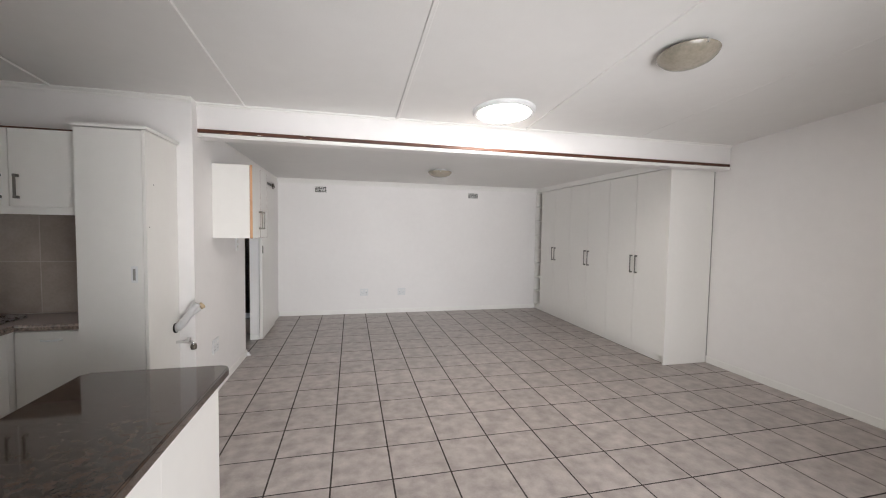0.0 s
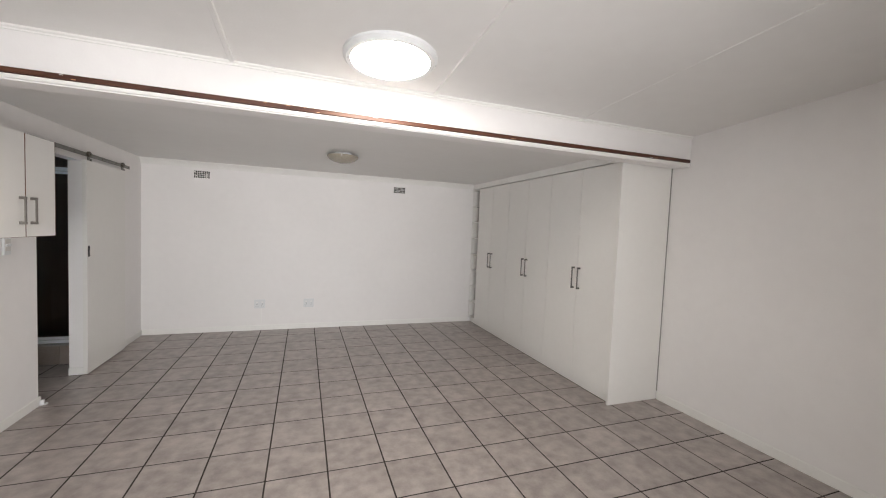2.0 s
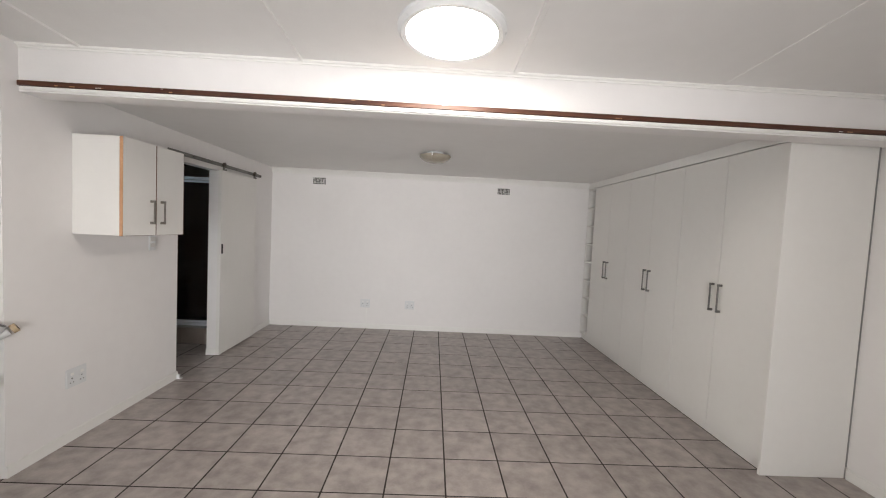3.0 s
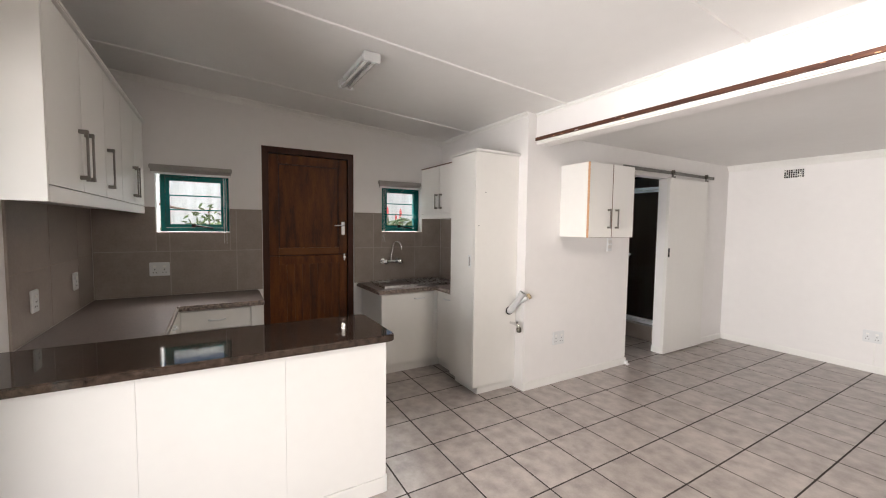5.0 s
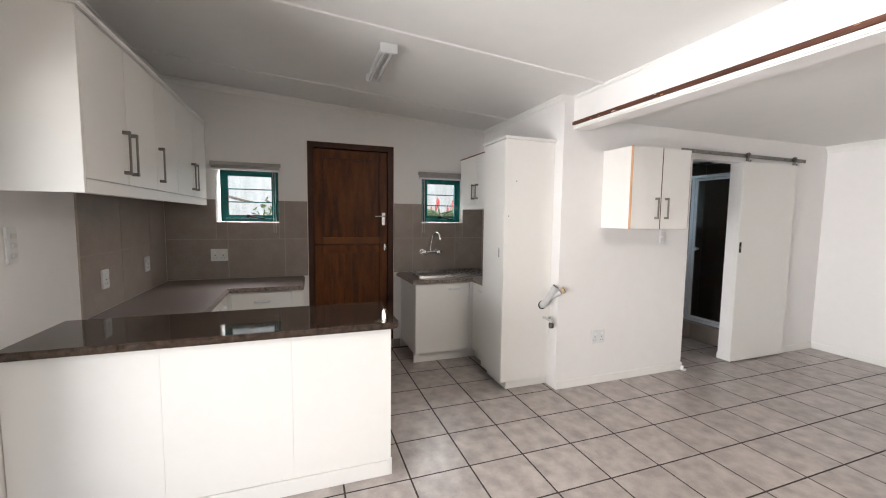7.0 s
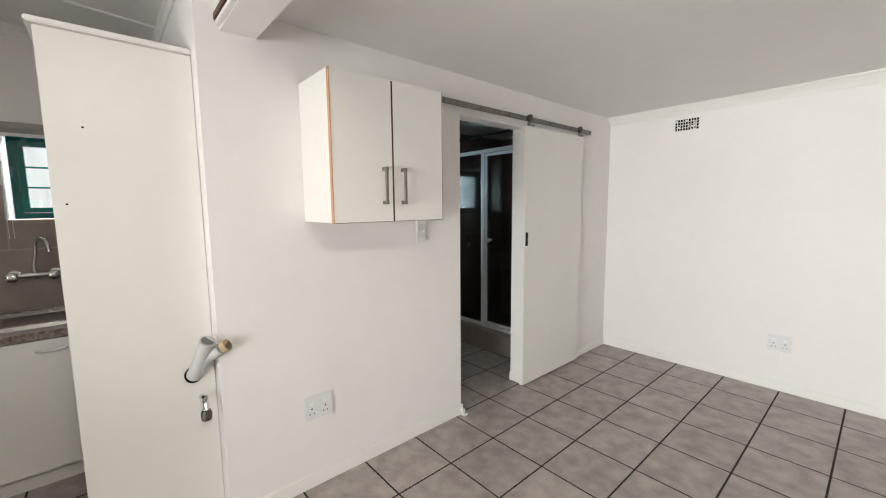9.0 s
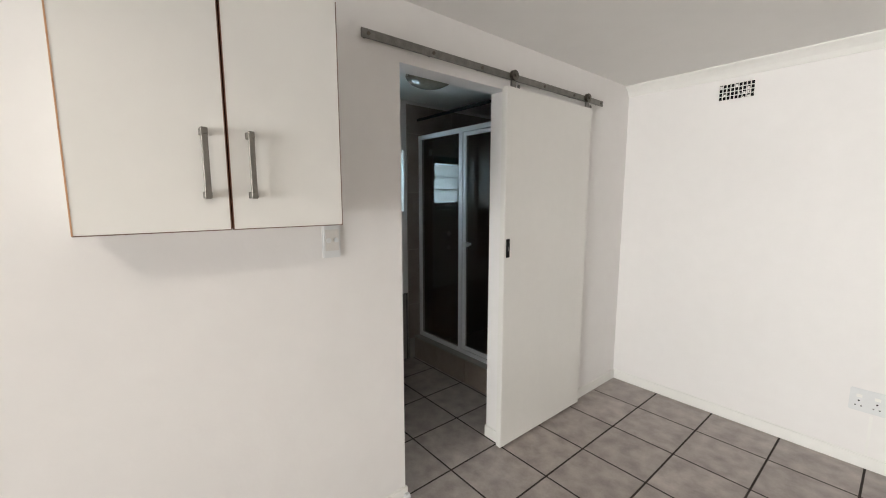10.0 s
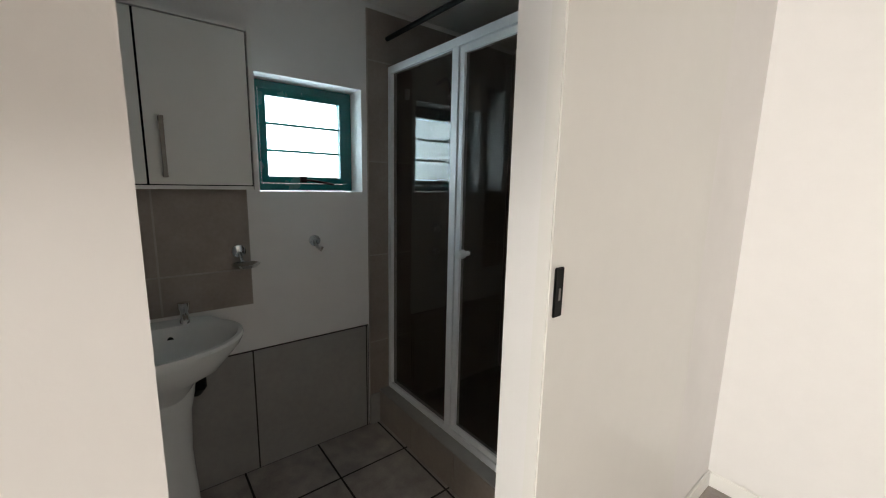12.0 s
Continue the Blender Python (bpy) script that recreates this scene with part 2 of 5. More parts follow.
def wall(name, axis, d0, d1, a0, a1, z0, z1, openings, mat, label):
    """A wall of thickness d0..d1 across axis, from a0 to a1 along it, with openings (a, a, z, z) right through."""
    A = sorted({a0, a1, *(v for o in openings for v in o[:2])})
    Z = sorted({z0, z1, *(v for o in openings for v in o[2:])})
    bm, seen = bmesh.new(), {}

    def vert(d, a, z):
        k = (d, a, z)
        if k not in seen:
            seen[k] = bm.verts.new((d, a, z) if axis == "x" else (a, d, z))
        return seen[k]

    def solid(i, j):
        if not (0 <= i < len(A) - 1 and 0 <= j < len(Z) - 1):
            return False
        a, z = (A[i] + A[i + 1]) / 2, (Z[j] + Z[j + 1]) / 2
        return not any(o[0] < a < o[1] and o[2] < z < o[3] for o in openings)

    for i in range(len(A) - 1):
        for j in range(len(Z) - 1):
            if not solid(i, j):
                continue
            p, q, r, s = A[i], A[i + 1], Z[j], Z[j + 1]
            for d in (d0, d1):
                bm.faces.new([vert(d, *c) for c in ((p, r), (q, r), (q, s), (p, s))])
            for (di, dj), (c1, c2) in zip(((-1, 0), (1, 0), (0, -1), (0, 1)), (((p, r), (p, s)), ((q, r), (q, s)), ((p, r), (q, r)), ((p, s), (q, s)))):
                if not solid(i + di, j + dj):
                    bm.faces.new([vert(d0, *c1), vert(d1, *c1), vert(d1, *c2), vert(d0, *c2)])
    return single(name, bm, mat, label, "wall", "structure")


# ---- plan ----
XW, XE, YS, YN, XL, YK = -2.64, 3.98, 0.18, 6.84, -1.165, 3.35
XB, YSH = -2.545, 5.825
YB0, YB1, ZB = 3.44, 3.58, 2.165
DOOR = (-0.37, 2.15, -0.2, 2.0)


def ceil_z(y):
    return 2.425 + 0.07 * (3.44 - y)


ZLOW = 2.27

# ---- large structure ----
floor = single("floor", boxes((-2.95, 4.2, -0.0, 7.05, -0.25, -0.0013)), GROUT, "grey-beige mottled ceramic tile floor with dark grout", "floor", "structure")
wall("wall_west", "x", -2.86, XW, -0.0, 3.46, -0.2, 2.9, [(0.60, 1.14, 1.375, 1.885), (2.60, 3.09, 1.385, 1.885), (1.41, 2.285, 0.0, 2.185)], WALL, "white painted kitchen wall with two small windows and a wooden door")
wall("wall_south", "y", 0.0, YS, XW, 4.1, -0.2, 2.9, [DOOR], WALL, "white painted wall with a wide sliding-door opening")
wall("wall_east", "x", XE, 4.1, YS, 6.96, -0.2, 2.9, [], WALL, "plain white painted long wall")
wall("wall_north", "y", YN, 6.96, XB, XE, -0.2, 2.9, [], WALL, "plain white painted end wall with two air vents")
wall("wall_kitchen_end", "y", YK, 3.46, XW, XL, -0.2, 2.9, [], WALL, "white painted wall behind the tall kitchen cupboard")
wall("wall_bath", "x", XL - 0.11, XL, 3.46, YN, -0.2, 2.9, [(4.795, 5.47, -0.2, 2.02)], WALL, "white painted wall with an open bathroom doorway")
wall("wall_bath_west", "x", -2.86, XB, 3.46, YN + 0.12, -0.2, 2.9, [(5.235, 5.735, 1.342, 1.852)], WALL, "white painted bathroom wall with a small window")

bm = bmesh.new()
vs = [bm.verts.new((x, y, ceil_z(y) + d)) for d in (0, 0.5) for x, y in ((XW - 0.2, -0.1), (4.15, -0.1), (4.15, 3.5), (XW - 0.2, 3.5))]
for q in ((0, 1, 2, 3), (4, 5, 6, 7), (0, 1, 5, 4), (1, 2, 6, 5), (2, 3, 7, 6), (3, 0, 4, 7)):
    bm.faces.new([vs[i] for i in q])
for xj in (-2.04, -0.83, 0.38, 1.59, 2.80):
    y0, y1 = 0.19, 3.43
    hj = 0.003 if xj > 2 else 0.009
    w = [bm.verts.new((xj + s * 0.011, y, ceil_z(y) - e)) for y in (y0, y1) for s, e in ((-1.5, -0.002), (-1, hj), (1, hj), (1.5, -0.002))]
    for a, b, c, d in ((0, 1, 5, 4), (1, 2, 6, 5), (2, 3, 7, 6)):
        bm.faces.new((w[a], w[b], w[c], w[d]))
single("ceiling", bm, CEIL, "white board ceiling with narrow cover strips", "ceiling", "structure")
single("ceiling_low", boxes((XB - 0.3, 4.15, 3.585, 7.0, ZLOW, 2.75)), CEIL, "flat low white ceiling of the rear room", "ceiling", "structure")
beam = single("beam", boxes((XL, XE, YB0, YB1, ZB, 2.75)), WALL, "white painted ceiling beam across the room", "beam", "structure")


def cornice(name, x0, y0, x1, y1, nx, ny, z, h=0.05, d=0.045):
    """A quarter-hollow cornice along a wall foot line, n pointing into the room."""
    bm = bmesh.new()
    prof = [(0, -h), (0.008, -h), (d * 0.35, -h * 0.62), (d * 0.62, -h * 0.35), (d, -0.008), (d, 0.004), (0, 0.004)]
    zs = z if callable(z) else (lambda y: z)
    ends = [[bm.verts.new((x + nx * o, y + ny * o, zs(y) + e)) for o, e in prof] for x, y in ((x0, y0), (x1, y1))]
    n = len(prof)
    for k in range(n):
        bm.faces.new((ends[0][k], ends[0][(k + 1) % n], ends[1][(k + 1) % n], ends[1][k]))
    bm.faces.new(ends[0][::-1]), bm.faces.new(ends[1])
    single(name, bm, TRIM, "white plaster cornice under the ceiling", "cornice", "structure")


cornice("cornice_west", XW, YS, XW, YK, 1, 0, ceil_z)
cornice("cornice_kitchen_end", XW, YK, XL, YK, 0, -1, ceil_z, 0.035, 0.03)
cornice("cornice_beam", XL, YB0, XE, YB0, 0, -1, ceil_z, 0.022, 0.02)
cornice("cornice_north", XL, YN, XE, YN, 0, -1, ZLOW, 0.075, 0.06)
cornice("cornice_south", XW, YS, XE, YS, 0, 1, ceil_z, 0.035, 0.03)


def baseboard(name, x0, x1, y0, y1):
    bm = boxes((x0, x1, y0, y1, 0.001, 0.075))
    bmesh.ops.bevel(bm, geom=[e for e in bm.edges if all(v.co.z > 0.05 for v in e.verts)], offset=0.006, segments=2, affect="EDGES")
    single(name, bm, TRIM, "white painted wooden skirting board", "baseboard", "structure")


baseboard("baseboard_east", XE - 0.014, XE, YS, 3.60)
baseboard("baseboard_north", XL + 0.014, 3.42, YN - 0.014, YN)
baseboard("baseboard_bath_a", XL, XL + 0.014, YK, 4.80)
baseboard("baseboard_bath_b", XL, XL + 0.014, 5.47, YN)
baseboard("baseboard_jamb", XL - 0.11, XL, 5.456, 5.47)


# ---- windows, doors and fixed openings ----
def bar_handle(parent, p, axis, length, out, mat=HANDLE, label="brushed steel bar handle"):
    """A bow handle on two posts: p its middle on the door's face, axis the way it runs, out the way it stands off."""
    p, a, o = Vector(p), Vector(axis), Vector(out)
    s = a.cross(o)
    bm = bmesh.new()

    def slab(c, la, lo, ls):
        vs = [bm.verts.new(c + i * la * a + j * lo * o + k * ls * s) for i in (-1, 1) for j in (-1, 1) for k in (-1, 1)]
        for q in ((0, 1, 3, 2), (4, 6, 7, 5), (0, 4, 5, 1), (2, 3, 7, 6), (0, 2, 6, 4), (1, 5, 7, 3)):
            bm.faces.new([vs[i] for i in q])

    w = 0.007
    slab(p + 0.028 * o, length / 2, 0.004, w)
    for e in (-1, 1):
        slab(p + e * (length / 2 - 0.009) * a + 0.0160 * o, 0.0085, 0.017, w * 1.12)
    bmesh.ops.bevel(bm, geom=bm.edges[:], offset=0.0015, segments=1, affect="EDGES")
    return part("handle", bm, mat, parent, label)


def d_handle(parent, p, axis, out, mat=PLASTIC):
    """A small bowed handle."""
    p, a, o = Vector(p), Vector(axis), Vector(out)
    pts = [p + 0.055 * math.cos(radians(t)) * a + 0.024 * math.sin(radians(t)) * o for t in range(0, 181, 15)]
    return part("handle", tube(bmesh.new(), pts, 0.0065, 8), mat, parent, "white bowed plastic handle", smooth=True)


def steel_window(name, x, y0, y1, z0, z1, label, pane_mat=GLASS):
    """A small steel casement with two glazing bars, in the west wall."""
    w = thing(name, (x, (y0 + y1) / 2, z0), label, "window", kind="structure")
    t = 0.034
    fr = boxes((x - 0.02, x + 0.02, y0, y0 + t, z0, z1), (x - 0.02, x + 0.02, y1 - t, y1, z0, z1),
               (x - 0.02, x + 0.02, y0 + t, y1 - t, z0, z0 + t), (x - 0.02, x + 0.02, y0 + t, y1 - t, z1 - t, z1))
    part("window_frame", fr, TEALDARK, w)
    s0, s1, u0, u1, k = y0 + t + 0.002, y1 - t - 0.002, z0 + t + 0.002, z1 - t - 0.002, 0.03
    sash = boxes((x - 0.012, x + 0.027, s0, s0 + k, u0, u1), (x - 0.012, x + 0.027, s1 - k, s1, u0, u1),
                 (x - 0.012, x + 0.027, s0 + k, s1 - k, u0, u0 + k), (x - 0.012, x + 0.027, s0 + k, s1 - k, u1 - k, u1))
    part("sash", sash, TEALDARK, w)
    h = (u1 - u0 - 2 * k) / 3
    for i in range(3):
        p = part("pane", boxes((x - 0.002, x + 0.002, s0 + k + 0.001, s1 - k - 0.001, u0 + k + i * h + 0.005, u0 + k + (i + 1) * h - 0.005)), pane_mat, w)
        p.visible_shadow = False
        if i:
            part("glazing_bar", boxes((x - 0.008, x + 0.018, s0 + k, s1 - k, u0 + k + i * h - 0.005, u0 + k + i * h + 0.005)), TEALDARK, w)
    bm = tube(bmesh.new(), [(x + 0.03, (y0 + y1) / 2 - 0.02, z0 + 0.055), (x + 0.05, (y0 + y1) / 2 + 0.02, z0 + 0.05), (x + 0.055, (y0 + y1) / 2 + 0.13, z0 + 0.033)], 0.006, 8)
    box(bm, x + 0.02, x + 0.045, (y0 + y1) / 2 - 0.035, (y0 + y1) / 2 - 0.005, z0 + 0.04, z0 + 0.07)
    part("window_stay", bm, BLACK, w, "dark metal window stay")
    return w


steel_window("window_1", -2.745, 0.625, 1.14, 1.377, 1.883, "small teal steel casement window with two glazing bars")
steel_window("window_2", -2.745, 2.625, 3.088, 1.388, 1.883, "small teal steel casement window above the sink")
steel_window("window_3", -2.685, 5.238, 5.732, 1.345, 1.848, "small teal steel bathroom window with frosted panes", FROST)


def blind(y0, y1, z):
    b = thing("rolled_blind", (XW, (y0 + y1) / 2, z), "grey mini blind drawn up under its headrail above a window", "blind", "kitchen blinds")
    part("headrail", boxes((XW + 0.004, XW + 0.045, y0, y1, z + 0.005, z + 0.04, 0.004)), BLINDGREY, b)
    bm = bmesh.new()
    for k in range(5):
        box(bm, XW + 0.008 + 0.001 * (k % 2), XW + 0.043, y0 + 0.01, y1 - 0.01, z - 0.020 + 0.0048 * k, z - 0.0162 + 0.0048 * k)
    part("slats", bm, BLINDGREY, b)
    part("bottom_rail", boxes((XW + 0.006, XW + 0.046, y0 + 0.008, y1 - 0.008, z - 0.036, z - 0.021, 0.002)), PLASTIC, b, "bright lower rail")
    for o in (0.05, 0.07):
        part("cord", tube(bmesh.new(), [(XW + 0.03, y1 - o if y0 < 2 else y0 + o, z), (XW + 0.028, y1 - o if y0 < 2 else y0 + o, z - 0.62)], 0.0015, 5), PLASTIC, b)


blind(0.565, 1.165, 1.895)
blind(2.555, 3.06, 1.895)

# stable door to the garden
d = thing("door_1", (XW, 1.85, 0.09), "dark-stained wooden stable door with panelled halves, closed", "door", kind="structure")
x = XW - 0.07
part("door_frame", boxes((x - 0.03, XW - 0.004, 1.395, 1.468, 0.09, 2.20), (x - 0.03, XW - 0.004, 2.228, 2.30, 0.09, 2.20), (x - 0.03, XW - 0.004, 1.468, 2.228, 2.128, 2.20)), WOODFRAME, d, "near-black wooden frame")
# panel added behind both leaves, only to block daylight leaking through their gaps
part("door_stop", boxes((x - 0.034, x - 0.0065, 1.4685, 2.2275, 0.09, 2.1275)), WOODFRAME, d)
part("door_sill", boxes((x - 0.1, XW + 0.006, 1.414, 2.281, 0.002, 0.088, 0.005)), WTILE, d, "tiled door sill")
for nm, z0, z1, rails in (("upper_leaf", 1.15, 2.122, (0.07, 0.085)), ("lower_leaf", 0.10, 1.142, (0.14, 0.085))):
    leaf = part(nm, boxes((x - 0.005, x + 0.035, 1.471, 1.556, z0, z1, 0.003), (x - 0.005, x + 0.035, 2.14, 2.225, z0, z1, 0.003)), WOOD, d)
    part("bottom_rail", boxes((x - 0.005, x + 0.034, 1.557, 2.139, z0, z0 + rails[0], 0.003)), WOODLIGHT if z0 > 1 else WOOD, leaf)
    part("top_rail", boxes((x - 0.005, x + 0.034, 1.557, 2.139, z1 - rails[1], z1, 0.003)), WOOD, leaf)
    n = 1 if z0 > 1 else 8
    for k in range(n):
        a, b = 1.556 + k * 0.584 / n, 1.556 + (k + 1) * 0.584 / n
        part("plank" if n > 1 else "panel", boxes((x + 0.002, x + 0.02, a + 0.0004, b - 0.0004, z0 + rails[0], z1 - rails[1], 0.0012)), WOOD, leaf)
        if n == 1:
            part("panel_bead", boxes((x + 0.02, x + 0.029, a, a + 0.012, z0 + rails[0], z1 - rails[1], 0.003), (x + 0.02, x + 0.029, b - 0.012, b, z0 + rails[0], z1 - rails[1], 0.003), (x + 0.02, x + 0.029, a + 0.012, b - 0.012, z1 - rails[1] - 0.012, z1 - rails[1], 0.003)), WOODFRAME, leaf)
hp = part("handle_plate", boxes((x + 0.036, x + 0.042, 2.165, 2.2, 1.35, 1.485, 0.002)), CHROME, d, "chrome lever handle plate")
part("lever", tube(bmesh.new(), [(x + 0.04, 2.182, 1.446), (x + 0.085, 2.182, 1.446), (x + 0.09, 2.17, 1.446), (x + 0.088, 2.08, 1.444)], 0.008, 10), CHROME, hp, smooth=True)
part("bolt", boxes((x + 0.036, x + 0.05, 2.185, 2.2, 1.08, 1.15, 0.002), (x + 0.036, x + 0.056, 2.18, 2.205, 1.105, 1.125, 0.002)), CHROME, d)
part("lower_bolt", boxes((x + 0.036, x + 0.046, 2.18, 2.2, 0.32, 0.36, 0.002)), CHROME, d)

# sliding-door frame in the south wall
d = thing("door_2", (-0.37, 0.1, 0), "teal painted steel sliding-door frame with white inner track, standing open", "door", kind="structure")
part("jamb", boxes((-0.369, -0.335, 0.072, 0.10, 0, 1.925), (-0.369, -0.35, 0.10, 0.118, 0, 1.925), (-0.369, -0.335, 0.118, 0.135, 0, 1.925)), TEAL, d)
part("jamb", boxes((2.115, 2.149, 0.072, 0.135, 0, 1.925)), TEAL, d)
part("head", boxes((-0.369, 2.149, 0.072, 0.135, 1.926, 1.998)), TEAL, d)
lk = part("lock_strike", boxes((-0.3495, -0.333, 0.1005, 0.1175, 0.94, 1.045, 0.001)), BLACK, d, "black lock strike")
part("strike_tongue", boxes((-0.333, -0.331, 0.104, 0.114, 0.962, 0.972), (-0.333, -0.331, 0.104, 0.114, 1.01, 1.02)), DARKMETAL, lk)
part("inner_track", boxes((-0.369, -0.345, 0.138, 0.172, 0, 1.944), (-0.345, -0.337, 0.138, 0.146, 0, 1.944), (-0.345, -0.337, 0.164, 0.172, 0, 1.944)), ALU, d, "white aluminium track")
part("track_slot", boxes((-0.3449, -0.343, 0.150, 0.159, 1.16, 1.185), (-0.3449, -0.343, 0.152, 0.158, 1.12, 1.13)), BLACK, d)
part("head_track", boxes((-0.40, 2.14, 0.183, 0.215, 1.955, 2.035, 0.004), (-0.369, 2.149, 0.138, 0.18, 1.945, 1.998)), ALU, d, "white aluminium head track")
part("threshold", boxes((-0.37, 2.15, 0.0, 0.18, -0.003, 0.006)), ALU, d)
r = thing("curtain_rail", (-0.45, 0.2, 2.13), "white double curtain rail on brackets above the sliding door", "curtain rail")
part("front_rail", boxes((-0.47, 2.3, 0.285, 0.305, 2.115, 2.135, 0.003)), ALU, r)
part("back_rail", boxes((-0.47, 2.3, 0.225, 0.245, 2.115, 2.135, 0.003)), ALU, r)
for xb in (-0.46, 0.9, 2.28):
    part("bracket", boxes((xb, xb + 0.02, 0.181, 0.31, 2.137, 2.147), (xb, xb + 0.02, 0.181, 0.19, 2.08, 2.137)), ALU, r)

# track strip along the beam
s = thing("curtain_track", (1.4, YB0, 2.2), "dark brown wooden track strip along a white beam, paint chipped", "track", "")
part("strip", boxes((XL + 0.01, 3.955, YB0 - 0.022, YB0 - 0.001, 2.195, 2.222, 0.002)), STRIP, s)
part("under_strip", boxes((XL + 0.02, 3.95, YB0 - 0.018, YB0 - 0.001, 2.172, 2.192, 0.002)), TRIM, s, "white strip below the track")
rng = random.Random(12)
for k in range(16):
    xc, wc, up = rng.uniform(-1.0, 3.6), rng.uniform(0.005, 0.035), rng.random() < 0.6
    zc = 2.1975 if up else 2.215
    part("paint_chip", boxes((xc, xc + wc, YB0 - 0.0232, YB0 - 0.0218, zc, zc + rng.uniform(0.002, 0.006))), EDGE if k % 4 else TRIM, s)

# bathroom sliding door
d = thing("sliding_door", (-1.1, 5.86, 0.015), "white flush sliding door hung from a metal rail, half open", "door")
leaf = part("leaf", boxes((-1.149, -1.113, 5.418, 6.235, 0.015, 2.026, 0.003)), BOARD, d)
pull = part("pull", boxes((-1.1135, -1.108, 5.432, 5.46, 1.13, 1.233, 0.002)), BLACK, leaf, "black recessed pull")
part("pull_catch", boxes((-1.108, -1.1068, 5.444, 5.45, 1.165, 1.19, 0.0004)), DARKMETAL, pull)
for yh in (5.475, 6.19):
    hg = part("hanger", boxes((-1.127, -1.117, yh - 0.02, yh + 0.02, 2.027, 2.06, 0.002), (-1.127, -1.117, yh + 0.035, yh + 0.05, 2.027, 2.045, 0.002)), GALV, d)
    bm = bmesh.new()
    tube(bm, [(-1.1275, yh, 2.085), (-1.108, yh, 2.085)], 0.026, 16)
    tube(bm, [(-1.108, yh, 2.085), (-1.100, yh, 2.085)], 0.01, 10)
    part("roller", bm, BRASS, hg, "dark metal roller", smooth=True)
rl = thing("door_rail", (XL, 5.5, 2.08), "worn galvanised sliding-door rail screwed to the wall", "rail")
part("rail", boxes((-1.135, -1.128, 4.60, 6.40, 2.062, 2.098, 0.002)), GALV, rl)
for yy in (4.63, 4.95, 5.25, 5.75, 6.05, 6.37):
    part("screw", tube(bmesh.new(), [(XL + 0.001, yy, 2.08), (-1.124, yy, 2.08)], 0.008, 8), BRASS, rl)
single("door_guide", boxes((XL + 0.015, XL + 0.04, 4.775, 4.8, 0.002, 0.045, 0.003), (XL + 0.04, XL + 0.055, 4.775, 4.81, 0.002, 0.016, 0.003)), PLASTIC, "small white plastic door guide on the floor", "door guide")


# ---- sockets and switches ----
def plate(name, p, u, n, w, h, kind, label, category, group=""):
    """A wall plate at p, its width along u, standing out along n."""
    p, u, n, v = Vector(p), Vector(u), Vector(n), Vector((0, 0, 1))
    ob = thing(name, p, label, category, group)

    def slab(bm, a, b, d0, d1, la, lb, bev=0.0):
        vs = [bm.verts.new(p + (a + i * la) * u + (b + j * lb) * v + (d0 if k < 0 else d1) * n) for i in (-1, 1) for j in (-1, 1) for k in (-1, 1)]
        fs = [bm.faces.new([vs[i] for i in q]) for q in ((0, 1, 3, 2), (4, 6, 7, 5), (0, 4, 5, 1), (2, 3, 7, 6), (0, 2, 6, 4), (1, 5, 7, 3))]
        if bev:
            bmesh.ops.bevel(bm, geom=list({e for f in fs for e in f.edges}), offset=bev, segments=2, affect="EDGES")
        return bm

    part("cover", slab(bmesh.new(), 0, 0, 0.001, 0.012, w / 2, h / 2, 0.004), PLASTIC, ob)
    if kind == "socket":
        for s in (-1, 1) if w > 0.1 else (0,):
            c = s * w * 0.24
            part("rocker", slab(bmesh.new(), c, h * 0.2, 0.012, 0.016, 0.011, 0.008, 0.001), TRIM, ob)
            bm = bmesh.new()
            for a, b, r in ((0, -0.003, 0.0045), (-0.011, -h * 0.24, 0.0035), (0.011, -h * 0.24, 0.0035)):
                q = p + (c + a) * u + b * v
                tube(bm, [q + 0.0115 * n, q + 0.0128 * n], r, 8)
            part("pin_holes", bm, BLACK, ob)
    else:
        k = 3 if kind == "triple" else 2
        for i in range(k):
            b = (i - (k - 1) / 2) * h / (k + 0.8) if kind == "triple" else 0
            a = 0 if kind == "triple" else (i - 0.5) * w * 0.4
            if kind == "triple":
                part("rocker", slab(bmesh.new(), a, b, 0.012, 0.022, w * 0.2, 0.011, 0.002), SHADOWWHITE, ob)
                continue
            q = p + a * u
            part("button", tube(bmesh.new(), [q + 0.014 * n, q + 0.022 * n], 0.0095, 14), PLASTIC, ob, smooth=True)
        if kind == "double":
            part("inset_panel", slab(bmesh.new(), 0, 0, 0.0115, 0.0145, w * 0.37, h * 0.30, 0.001), SHADOWWHITE, ob)
    return ob


plate("wall_socket", (XL, 3.776, 0.424), (0, 1, 0), (1, 0, 0), 0.148, 0.125, "socket", "white double wall socket low on a white wall", "socket", "wall sockets")
plate("wall_socket", (0.222, YN, 0.372), (1, 0, 0), (0, -1, 0), 0.14, 0.125, "socket", "white double wall socket above a cable channel", "socket", "wall sockets")
plate("wall_socket", (0.87, YN, 0.372), (1, 0, 0), (0, -1, 0), 0.14, 0.125, "socket", "white double wall socket on the end wall", "socket", "wall sockets")
plate("wall_socket", (XW + 0.012, 0.617, 1.065), (0, 1, 0), (1, 0, 0), 0.14, 0.115, "socket", "white double socket on brown wall tiles", "socket", "kitchen sockets")
plate("wall_socket", (-1.455, YS + 0.012, 1.035), (-1, 0, 0), (0, 1, 0), 0.09, 0.12, "socket", "white single socket on brown wall tiles", "socket", "kitchen sockets")
